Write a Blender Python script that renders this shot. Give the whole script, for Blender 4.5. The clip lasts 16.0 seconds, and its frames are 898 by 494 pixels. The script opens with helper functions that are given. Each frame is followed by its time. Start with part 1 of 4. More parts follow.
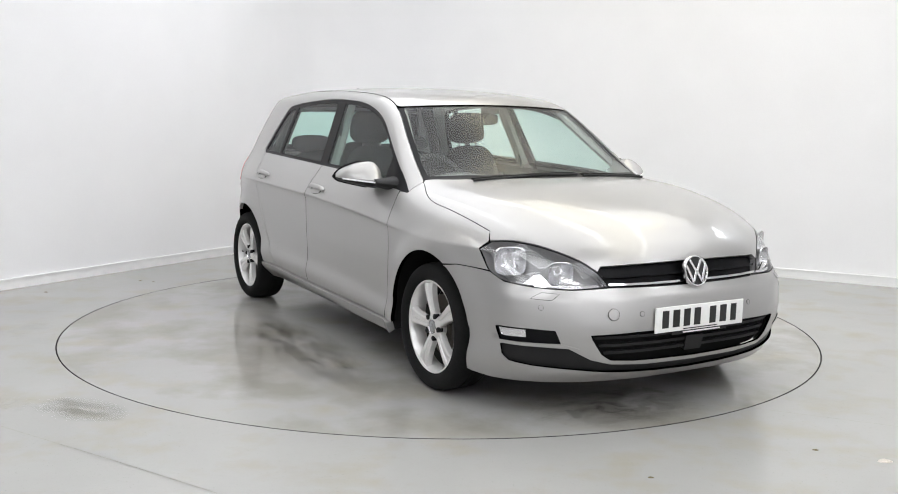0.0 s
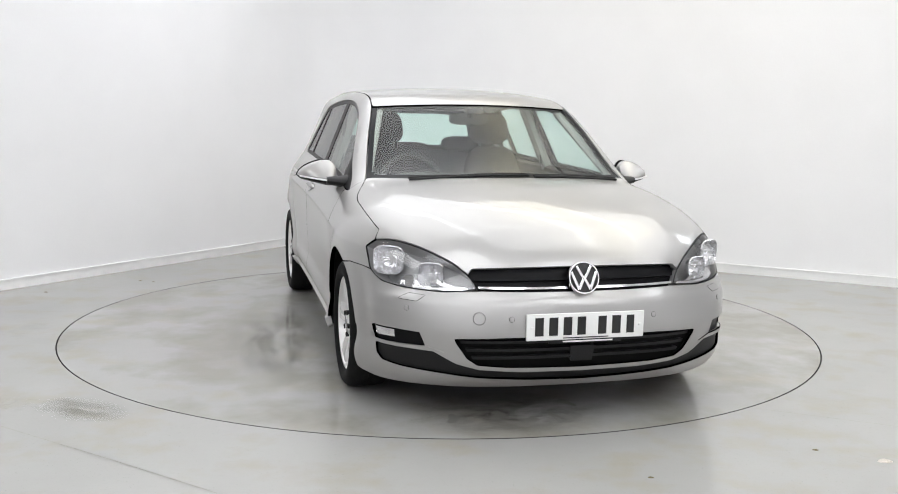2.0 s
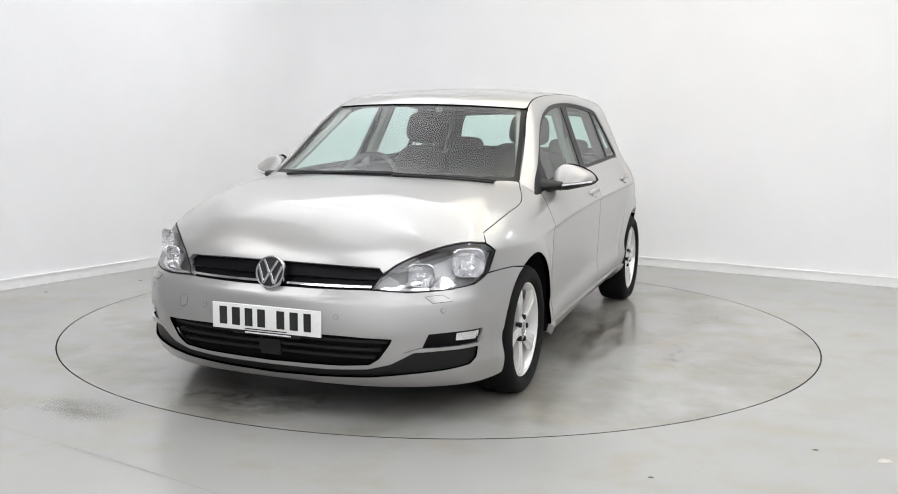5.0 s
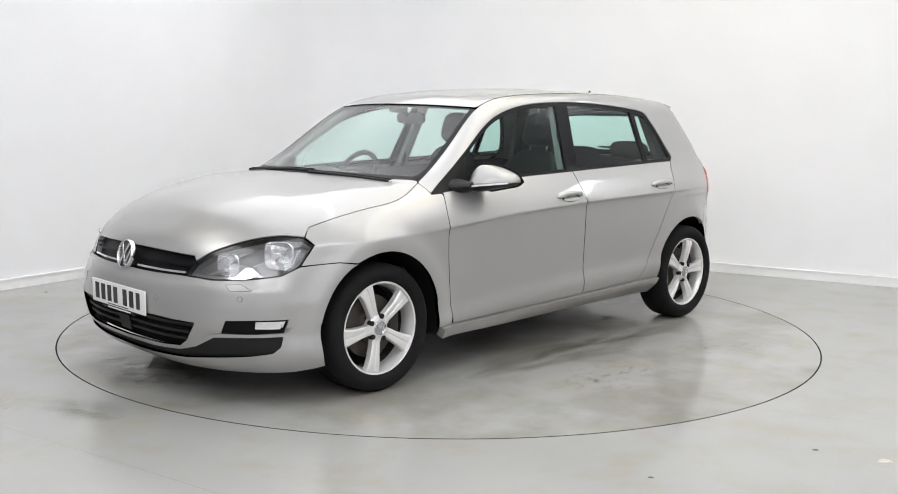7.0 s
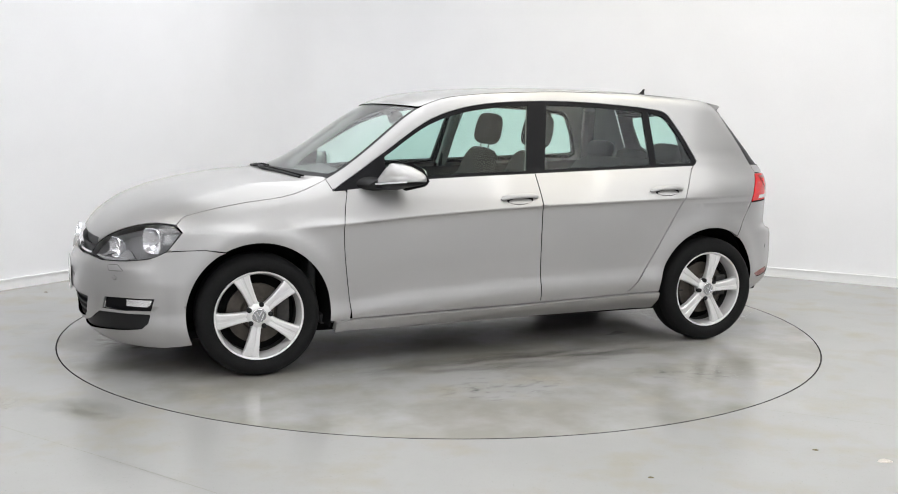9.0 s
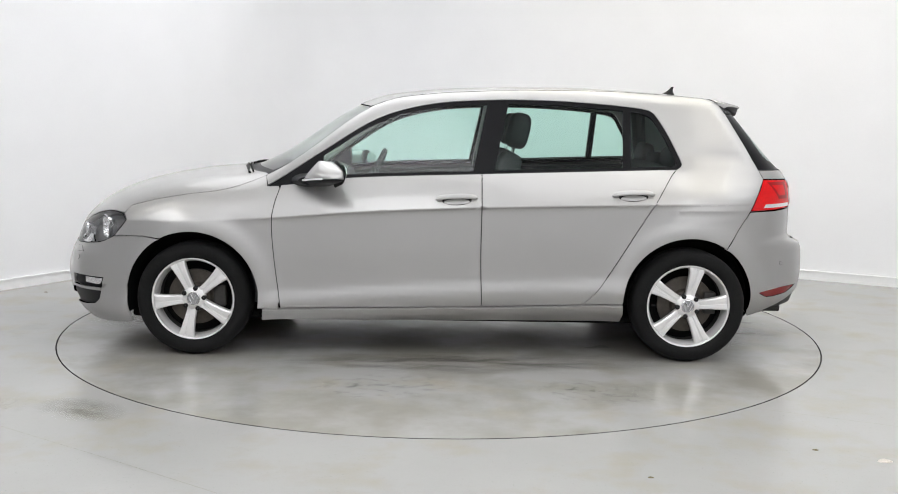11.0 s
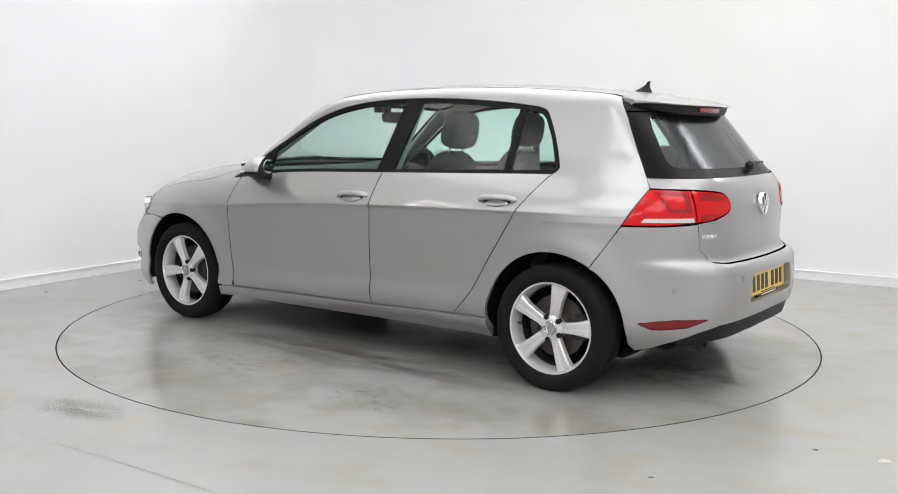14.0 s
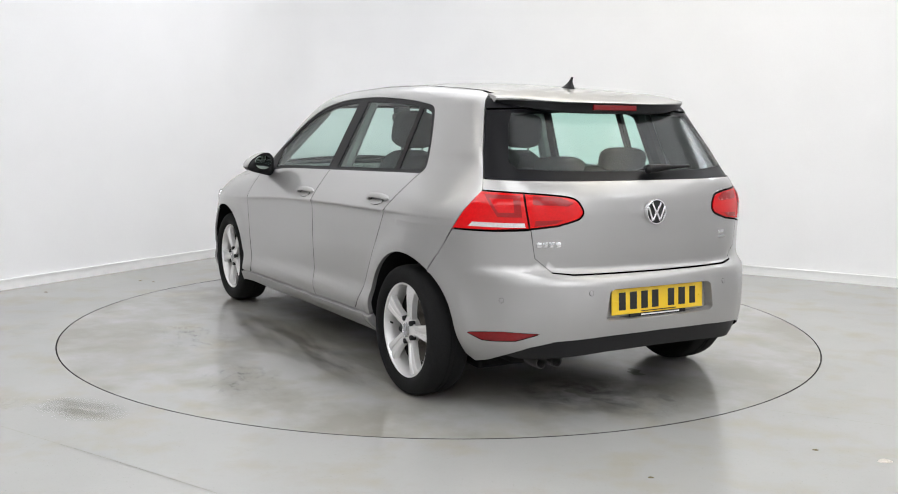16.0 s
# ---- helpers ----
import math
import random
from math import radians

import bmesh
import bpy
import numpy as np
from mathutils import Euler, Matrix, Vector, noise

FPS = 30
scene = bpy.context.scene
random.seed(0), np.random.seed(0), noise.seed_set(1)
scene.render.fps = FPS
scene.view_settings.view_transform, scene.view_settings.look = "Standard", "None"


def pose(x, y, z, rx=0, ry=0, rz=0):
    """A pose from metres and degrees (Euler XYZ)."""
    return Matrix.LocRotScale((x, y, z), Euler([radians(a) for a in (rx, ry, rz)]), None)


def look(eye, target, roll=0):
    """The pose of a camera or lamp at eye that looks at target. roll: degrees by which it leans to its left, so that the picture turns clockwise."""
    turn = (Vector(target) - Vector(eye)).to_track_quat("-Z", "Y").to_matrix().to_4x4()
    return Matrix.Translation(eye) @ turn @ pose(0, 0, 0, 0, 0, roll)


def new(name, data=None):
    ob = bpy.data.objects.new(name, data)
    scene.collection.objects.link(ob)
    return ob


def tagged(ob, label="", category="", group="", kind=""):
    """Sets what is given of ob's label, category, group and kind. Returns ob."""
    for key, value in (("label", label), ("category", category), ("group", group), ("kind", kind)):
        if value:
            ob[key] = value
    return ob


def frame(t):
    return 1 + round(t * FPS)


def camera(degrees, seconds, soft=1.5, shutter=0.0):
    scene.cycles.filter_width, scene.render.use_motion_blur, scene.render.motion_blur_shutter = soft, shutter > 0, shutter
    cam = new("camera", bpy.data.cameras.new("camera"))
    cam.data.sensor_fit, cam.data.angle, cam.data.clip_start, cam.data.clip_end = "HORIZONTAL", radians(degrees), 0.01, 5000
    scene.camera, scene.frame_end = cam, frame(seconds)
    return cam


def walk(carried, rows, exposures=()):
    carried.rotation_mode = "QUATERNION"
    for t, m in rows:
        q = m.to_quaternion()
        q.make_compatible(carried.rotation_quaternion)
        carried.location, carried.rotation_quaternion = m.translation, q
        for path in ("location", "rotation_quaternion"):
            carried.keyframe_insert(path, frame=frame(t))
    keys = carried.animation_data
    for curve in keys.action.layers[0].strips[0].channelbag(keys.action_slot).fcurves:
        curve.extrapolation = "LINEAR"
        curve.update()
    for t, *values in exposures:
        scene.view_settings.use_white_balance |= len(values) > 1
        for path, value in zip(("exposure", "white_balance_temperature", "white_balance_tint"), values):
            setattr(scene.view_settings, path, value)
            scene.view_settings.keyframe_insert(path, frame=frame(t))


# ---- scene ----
# The camera stands still; the car turns on its turntable.
cam = camera(49.763, 16.0, soft=1.0)
STAND = look((0, -6.0089, 1.2803), (0.0473, -0.0619, 0.4856), 0.886)
walk(cam, [(0.0, STAND), (16.0, STAND)])
TURNS = [(0, -60.07), (0.5, -61.50), (1, -64.79), (1.5, -69.40), (2, -75.64), (2.5, -81.51), (3, -87.71), (3.5, -93.50), (4, -99.72), (4.5, -105.51), (7, -135.50), (7.5, -141.29), (8, -147.31), (8.5, -153.10), (9, -158.97), (11.5, -186.09), (12, -191.99), (12.5, -198.06), (13, -204.24), (13.5, -210.14), (14, -216.30), (14.5, -222.22), (15, -228.45), (15.5, -234.24), (16, -240.50)]
PIVOT = Vector((0.0086, -0.0670, 0))
DISC_R = 2.2533

# ---- world, lights, exposure ----
world = bpy.data.worlds.new("world")
scene.world = world
world.use_nodes = True
world.node_tree.nodes["Background"].inputs[0].default_value = (0.8, 0.82, 0.85, 1)
world.node_tree.nodes["Background"].inputs[1].default_value = 0.15
scene.view_settings.exposure = 0.14
LAMP_POWER = 2.2
CEILING = 3.5


# ---- materials ----
def material(name):
    m = bpy.data.materials.new(name)
    m.use_nodes = True
    return m, m.node_tree.nodes, m.node_tree.links, m.node_tree.nodes["Principled BSDF"]


def plain(name, color, rough=0.5, metal=0.0, coat=0.0, grain=0.0, scale=40.0, bump=0.0, wear=0.0, emit=0.0, spec=0.5):
    """A surface with fine grain and large soft variation."""
    m, N, L, b = material(name)
    b.inputs["Roughness"].default_value = rough
    b.inputs["Metallic"].default_value = metal
    b.inputs["Specular IOR Level"].default_value = spec
    b.inputs["Coat Weight"].default_value = coat
    b.inputs["Coat Roughness"].default_value = 0.035 if coat and metal else 0.04
    co = N.new("ShaderNodeTexCoord")
    fine, wide = N.new("ShaderNodeTexNoise"), N.new("ShaderNodeTexNoise")
    fine.inputs["Scale"].default_value = scale
    fine.inputs["Detail"].default_value = 4
    wide.inputs["Scale"].default_value = 2.3
    for n in (fine, wide):
        L.new(co.outputs["Object"], n.inputs["Vector"])
    mixes = None
    for n, amount in ((fine, grain), (wide, wear)):
        r = N.new("ShaderNodeMapRange")
        r.inputs["From Min"].default_value, r.inputs["From Max"].default_value = 0.3, 0.7
        r.inputs["To Min"].default_value, r.inputs["To Max"].default_value = 1 - amount, 1 + amount
        L.new(n.outputs["Fac"], r.inputs["Value"])
        v = N.new("ShaderNodeVectorMath")
        v.operation = "MULTIPLY"
        if mixes is None:
            v.inputs[0].default_value = color
        else:
            L.new(mixes.outputs[0], v.inputs[0])
        L.new(r.outputs["Result"], v.inputs[1])
        mixes = v
    L.new(mixes.outputs[0], b.inputs["Base Color"])
    if bump:
        bp = N.new("ShaderNodeBump")
        bp.inputs["Strength"].default_value = bump
        bp.inputs["Distance"].default_value = 0.002
        L.new(fine.outputs["Fac"], bp.inputs["Height"])
        L.new(bp.outputs["Normal"], b.inputs["Normal"])
    if emit:
        b.inputs["Emission Color"].default_value = (*color, 1)
        b.inputs["Emission Strength"].default_value = emit
    return m


def glass(name, tint, gloss=0.13, ior=1.5):
    m, N, L, b = material(name)
    N.remove(b)
    out = N["Material Output"]
    lw, pw, fr, tr, gl, mx = (N.new("ShaderNode" + k) for k in ("LayerWeight", "Math", "Math", "BsdfTransparent", "BsdfGlossy", "MixShader"))
    lw.inputs["Blend"].default_value = 0.5
    pw.operation, fr.operation = "POWER", "MULTIPLY_ADD"
    pw.inputs[1].default_value = 5.0
    f0 = 2 * ((ior - 1) / (ior + 1)) ** 2
    fr.inputs[1].default_value, fr.inputs[2].default_value = 1 - f0, f0
    L.new(lw.outputs["Facing"], pw.inputs[0])
    L.new(pw.outputs[0], fr.inputs[0])
    tr.inputs["Color"].default_value = (*tint, 1)
    gl.inputs["Roughness"].default_value = gloss
    L.new(fr.outputs[0], mx.inputs[0])
    L.new(tr.outputs[0], mx.inputs[1])
    L.new(gl.outputs[0], mx.inputs[2])
    L.new(mx.outputs[0], out.inputs["Surface"])
    return m


def floor_paint(name, color, wet):
    """Worn grey floor paint: soft blotches, rusty stains, scuffs, and damp patches where wet is set."""
    m, N, L, b = material(name)
    co = N.new("ShaderNodeTexCoord")

    def noise_of(scale, detail=5, shift=0.0, rough=0.55):
        mp = N.new("ShaderNodeMapping")
        mp.inputs["Location"].default_value = (shift, shift * 0.7, 0)
        n = N.new("ShaderNodeTexNoise")
        n.inputs["Scale"].default_value, n.inputs["Detail"].default_value = scale, detail
        n.inputs["Roughness"].default_value = rough
        L.new(co.outputs["Object"], mp.inputs["Vector"])
        L.new(mp.outputs[0], n.inputs["Vector"])
        return n.outputs["Fac"]

    def ramp(src, lo, hi, a=0.0, z=1.0):
        r = N.new("ShaderNodeMapRange")
        for k, v in (("From Min", lo), ("From Max", hi), ("To Min", a), ("To Max", z)):
            r.inputs[k].default_value = v
        L.new(src, r.inputs["Value"])
        return r.outputs["Result"]

    def blend(fac, a, c, mode="MIX"):
        x = N.new("ShaderNodeMix")
        x.data_type, x.blend_type = "RGBA", mode
        L.new(fac, x.inputs[0])
        for s, i in ((a, 6), (c, 7)):
            if isinstance(s, tuple):
                x.inputs[i].default_value = (*s, 1)
            else:
                L.new(s, x.inputs[i])
        return x.outputs[2]

    cloud = ramp(noise_of(0.9), 0.35, 0.7)
    col = blend(cloud, color, tuple(c * 0.9 for c in color))
    col = blend(ramp(noise_of(3.1, 7, 5.0), 0.50, 0.72, 0, 0.65), col, tuple(c * k for c, k in zip(color, (0.90, 0.83, 0.68))))
    col = blend(ramp(noise_of(55, 3, 2.0), 0.6, 0.75, 0, 0.18), col, tuple(c * 0.7 for c in color))
    damp = ramp(noise_of(1.5, 6, 9.0, 0.55), 0.44, 0.62) if wet else ramp(noise_of(1.1, 6, 9.0), 0.66, 0.76)
    col = blend(damp, col, tuple(c * k for c, k in zip(color, (0.74, 0.715, 0.65) if wet else (0.90, 0.89, 0.87))))
    col = blend(ramp(noise_of(95, 2, 4.0), 0.66, 0.74, 0, 0.45), col, tuple(c * 0.6 for c in color))
    L.new(col, b.inputs["Base Color"])
    rg = N.new("ShaderNodeMath")
    rg.operation = "MULTIPLY_ADD"
    L.new(damp, rg.inputs[0])
    rg.inputs[1].default_value, rg.inputs[2].default_value = -0.10, 0.225
    L.new(rg.outputs[0], b.inputs["Roughness"])
    b.inputs["Specular IOR Level"].default_value = 0.6
    bp = N.new("ShaderNodeBump")
    bp.inputs["Strength"].default_value, bp.inputs["Distance"].default_value = 0.12, 0.004
    L.new(noise_of(14, 4, 1.0), bp.inputs["Height"])
    L.new(bp.outputs["Normal"], b.inputs["Normal"])
    return m


FLOOR_GREY = (0.365, 0.360, 0.350)
M_FLOOR = floor_paint("floor_paint", FLOOR_GREY, False)
M_DISC = floor_paint("turntable_paint", FLOOR_GREY, True)
M_WALL = plain("white_wall_paint", (0.845, 0.845, 0.855), 0.75, grain=0.01, scale=120, bump=0.05, wear=0.012)
M_CEIL = plain("white_ceiling_paint", (0.8, 0.8, 0.8), 0.9, grain=0.01)
M_DIM = plain("added_dim_wall_grey", (0.36, 0.36, 0.365), 0.8, grain=0.03, wear=0.05)
M_SKIRT = plain("white_gloss_paint", (0.86, 0.86, 0.86), 0.35, grain=0.01, wear=0.02)
M_PIT = plain("dark_gap", (0.010, 0.010, 0.010), 0.95, spec=0.05)
M_JOINT = plain("joint_filler", (0.20, 0.19, 0.17), 0.8, grain=0.2)
M_PAINT = plain("silver_metallic_paint", (0.392, 0.386, 0.376), 0.39, 0.62, 0.75, grain=0.035, scale=900, wear=0.008)
M_BLACK = plain("black_plastic", (0.012, 0.012, 0.0125), 0.5, grain=0.15, scale=300, bump=0.1, spec=0.25)
M_GLOSSBLACK = plain("gloss_black_trim", (0.005, 0.005, 0.006), 0.38, spec=0.12)
M_RUBBER = plain("tyre_rubber", (0.008, 0.008, 0.008), 0.85, grain=0.2, scale=120, wear=0.15, spec=0.2)
M_ALLOY = plain("silver_alloy", (0.76, 0.75, 0.74), 0.32, 0.45, 0.5, grain=0.03, scale=400, wear=0.05)
M_ALLOYDARK = plain("grimy_inner_rim", (0.03, 0.028, 0.026), 0.7, 0.0, grain=0.2)
M_DISCIRON = plain("brake_disc_steel", (0.07, 0.06, 0.05), 0.55, 0.4, grain=0.15)
M_CHROME = plain("chrome", (0.80, 0.80, 0.81), 0.10, 1.0)
M_LAMPBOWL = plain("lamp_reflector", (0.80, 0.80, 0.82), 0.16, 0.85, grain=0.15, scale=60, bump=0.6)
M_LAMPDARK = plain("lamp_bezel", (0.29, 0.29, 0.295), 0.35, 0.3, grain=0.05)
M_RED = plain("red_lens", (0.62, 0.004, 0.006), 0.15, coat=0.1, grain=0.08, scale=90, spec=0.3)
M_DARKRED = plain("dark_red_lens", (0.20, 0.006, 0.008), 0.15, coat=0.3, spec=0.3, grain=0.1, scale=90)
M_MIDRED = plain("mid_red_lens", (0.30, 0.007, 0.009), 0.2, coat=0.2, spec=0.3, grain=0.15, scale=140)
M_CLEARLENS = plain("clear_ribbed_lens", (0.62, 0.60, 0.60), 0.15, coat=1.0, grain=0.2, scale=160)
M_SCREEN = glass("windscreen_glass", (0.86, 0.94, 0.91), 0.28, ior=1.40)
M_GLASS = glass("green_tinted_glass", (0.74, 0.92, 0.87), 0.16, ior=1.33)
M_LENS = glass("lamp_cover", (0.95, 0.95, 0.95), 0.03, 1.45)
M_CLOTH = plain("dark_seat_cloth", (0.026, 0.026, 0.028), 0.9, grain=0.25, scale=220, bump=0.3)
M_TRIM = plain("dark_cabin_plastic", (0.055, 0.055, 0.055), 0.65, grain=0.1, scale=200, bump=0.1)
M_LIGHTTRIM = plain("light_grey_headlining", (0.42, 0.41, 0.39), 0.9, grain=0.05, scale=300)
M_PLATE_W = plain("white_plate", (0.82, 0.82, 0.80), 0.3, coat=0.5, grain=0.02)
M_PLATE_Y = plain("yellow_plate", (0.85, 0.56, 0.015), 0.3, coat=0.5, grain=0.02)
M_INK = plain("black_ink", (0.012, 0.012, 0.012), 0.4)
M_MIRROR = plain("mirror_glass", (0.50, 0.57, 0.54), 0.02, 1.0)
M_WET = plain("wet_film", (0.24, 0.232, 0.215), 0.05, grain=0.1, scale=8, spec=0.7)
M_PAPER = plain("pale_scrap", (0.55, 0.5, 0.45), 0.9, grain=0.2)
M_LEAF = plain("dry_grass", (0.12, 0.10, 0.05), 0.9, grain=0.3)


def stain(name, color, rough, scale, lo, hi, most):
    """A worn mark that breaks up in blotches and runs out towards the rim of its patch (half width 1)."""
    m, N, L, b = material(name)
    b.inputs["Base Color"].default_value = (*color, 1)
    b.inputs["Roughness"].default_value = rough
    co = N.new("ShaderNodeTexCoord")
    ln, nz, edge, spots, mul = (N.new("ShaderNode" + k) for k in ("VectorMath", "TexNoise", "MapRange", "MapRange", "Math"))
    ln.operation, mul.operation = "LENGTH", "MULTIPLY"
    nz.inputs["Scale"].default_value, nz.inputs["Detail"].default_value = scale, 6
    nz.inputs["Roughness"].default_value = 0.65
    for node, a, z, p, q in ((edge, 0.35, 1.0, 1.0, 0.0), (spots, lo, hi, 0.0, most)):
        for key, v in (("From Min", a), ("From Max", z), ("To Min", p), ("To Max", q)):
            node.inputs[key].default_value = v
    L.new(co.outputs["Object"], ln.inputs[0])
    L.new(co.outputs["Object"], nz.inputs["Vector"])
    L.new(ln.outputs["Value"], edge.inputs["Value"])
    L.new(nz.outputs["Fac"], spots.inputs["Value"])
    L.new(edge.outputs["Result"], mul.inputs[0])
    L.new(spots.outputs["Result"], mul.inputs[1])
    L.new(mul.outputs[0], b.inputs["Alpha"])
    return m


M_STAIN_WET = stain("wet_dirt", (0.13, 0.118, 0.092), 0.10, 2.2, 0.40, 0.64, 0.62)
M_STAIN_RUST = stain("rusty_grit", (0.24, 0.17, 0.09), 0.7, 9.0, 0.52, 0.66, 0.5)
M_STAIN_DAMP = stain("damp_green_dirt", (0.20, 0.19, 0.13), 0.15, 1.6, 0.36, 0.62, 0.5)
M_STAIN_SCUFF = stain("dark_scuffs", (0.10, 0.10, 0.09), 0.5, 4.5, 0.52, 0.66, 0.5)


def flat_mark(name, x, y, sx, sy, turn, z, mat, parent=None, label=""):
    """A thin round sheet lying on the floor."""
    bm = bmesh.new()
    bm.faces.new([bm.verts.new((math.cos(2 * math.pi * k / 40), math.sin(2 * math.pi * k / 40), 0)) for k in range(40)])
    ob = part(name, bm, mat, parent, label)
    ob.matrix_basis = Matrix.Translation((x, y, z)) @ Matrix.Rotation(radians(turn), 4, "Z") @ Matrix.Diagonal((sx, sy, 1, 1))
    return ob


def lamp_material(name, color, power):
    m, N, L, b = material(name)
    b.inputs["Base Color"].default_value = (0.8, 0.8, 0.8, 1)
    b.inputs["Emission Color"].default_value = (*color, 1)
    b.inputs["Emission Strength"].default_value = power
    return m


M_TUBE_COOL = lamp_material("cool_diffuser", (0.955, 0.968, 1.0), LAMP_POWER * 1.6)
M_TUBE_SOFT = lamp_material("soft_diffuser", (0.955, 0.968, 1.0), LAMP_POWER * 0.74)
M_TUBE_WARM = lamp_material("warm_diffuser", (1.0, 0.955, 0.83), LAMP_POWER * 0.75)
M_TUBE_BARE = lamp_material("bare_tube", (1.0, 0.97, 0.9), 13.0)
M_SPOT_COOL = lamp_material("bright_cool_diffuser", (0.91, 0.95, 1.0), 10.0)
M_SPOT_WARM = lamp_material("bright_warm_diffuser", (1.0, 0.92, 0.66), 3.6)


# ---- mesh helpers ----
def mesh_part(name, verts, faces, mat, parent=None, label="", normals=None, smooth=True):
    me = bpy.data.meshes.new(name)
    me.from_pydata([tuple(map(float, v)) for v in verts], [], [tuple(map(int, f)) for f in faces])
    me.materials.append(mat)
    me.polygons.foreach_set("use_smooth", [smooth] * len(me.polygons))
    me.update()
    if normals is not None:
        me.normals_split_custom_set_from_vertices([tuple(map(float, n)) for n in normals])
    ob = new(name, me)
    if parent is not None:
        ob.parent = parent
    if label:
        ob["label"] = label
    return ob


def part(name, bm, mat, parent=None, label="", smooth=True, angle=40):
    me = bpy.data.meshes.new(name)
    bmesh.ops.recalc_face_normals(bm, faces=bm.faces)
    for f in bm.faces:
        f.smooth = smooth
    for e in bm.edges:
        if len(e.link_faces) == 2 and e.calc_face_angle(0) > radians(angle):
            e.smooth = False
    bm.to_mesh(me)
    bm.free()
    me.materials.append(mat)
    ob = new(name, me)
    if parent is not None:
        ob.parent = parent
    if label:
        ob["label"] = label
    return ob


def box(lo, hi, bevel=0.0, m=None, bm=None):
    bm = bm or bmesh.new()
    r = bmesh.ops.create_cube(bm, size=1)
    lo, hi = Vector(lo), Vector(hi)
    for v in r["verts"]:
        v.co = Vector([(lo[i] + hi[i]) / 2 + v.co[i] * (hi[i] - lo[i]) for i in range(3)])
    if bevel:
        es = list({e for v in r["verts"] for e in v.link_edges})
        bmesh.ops.bevel(bm, geom=es, offset=bevel, segments=3, profile=0.6, affect="EDGES")
    if m is not None:
        bmesh.ops.transform(bm, matrix=m, verts=bm.verts)
    return bm


def lathe(prof, n=64, axis="y", bm=None):
    """Turn (radius, along) pairs round an axis."""
    bm = bm or bmesh.new()
    rings = []
    for r, a in prof:
        ring = []
        for k in range(n):
            c, s = math.cos(2 * math.pi * k / n) * r, math.sin(2 * math.pi * k / n) * r
            ring.append(bm.verts.new((c, a, s) if axis == "y" else (a, c, s) if axis == "x" else (c, s, a)))
        rings.append(ring)
    for A, B in zip(rings, rings[1:]):
        for k in range(n):
            bm.faces.new((A[k], A[(k + 1) % n], B[(k + 1) % n], B[k]))
    return bm


def tube(points, radius, n=8, bm=None):
    """A round bar along points."""
    bm = bm or bmesh.new()
    P = [Vector(q) for q in points]
    rings = []
    for i, q in enumerate(P):
        d = (P[min(i + 1, len(P) - 1)] - P[max(i - 1, 0)]).normalized()
        a = d.orthogonal().normalized() if abs(d.z) > 0.95 else d.cross(Vector((0, 0, 1))).normalized()
        b = d.cross(a)
        r = radius[i] if isinstance(radius, (list, tuple)) else radius
        rings.append([bm.verts.new(q + r * (math.cos(2 * math.pi * k / n) * a + math.sin(2 * math.pi * k / n) * b)) for k in range(n)])
    for A, B in zip(rings, rings[1:]):
        for k in range(n):
            bm.faces.new((A[k], A[(k + 1) % n], B[(k + 1) % n], B[k]))
    for R in (rings[0], rings[-1]):
        bm.faces.new(R)
    return bm


def loft(rings, caps=True, bm=None):
    """A skin over closed rings of equal count."""
    bm = bm or bmesh.new()
    V = [[bm.verts.new(q) for q in ring] for ring in rings]
    n = len(V[0])
    for A, B in zip(V, V[1:]):
        for k in range(n):
            bm.faces.new((A[k], A[(k + 1) % n], B[(k + 1) % n], B[k]))
    if caps:
        bm.faces.new(V[0])
        bm.faces.new(V[-1])
    return bm


def pillow(w, d, h, power=4.0, n=20, m=10, taper=0.0):
    """A rounded cushion, w along x, d along y, h along z, its base at z = 0."""
    rings = []
    for j in range(m + 1):
        v = -math.pi / 2 + math.pi * j / m
        cv, sv = math.cos(v), math.sin(v)
        f = abs(cv) ** (2 / power)
        z = h / 2 + h / 2 * math.copysign(abs(sv) ** (2 / power), sv)
        ring = []
        for k in range(n):
            u = 2 * math.pi * k / n
            cu, su = math.cos(u), math.sin(u)
            t = 1 - taper * z / h
            ring.append((w / 2 * max(f, .02) * math.copysign(abs(cu) ** (2 / power), cu), d / 2 * max(f, .02) * t * math.copysign(abs(su) ** (2 / power), su), z))
        rings.append(ring)
    return loft(rings)



# ---- the car's outer skin, as one smooth form ----
from mathutils import geometry

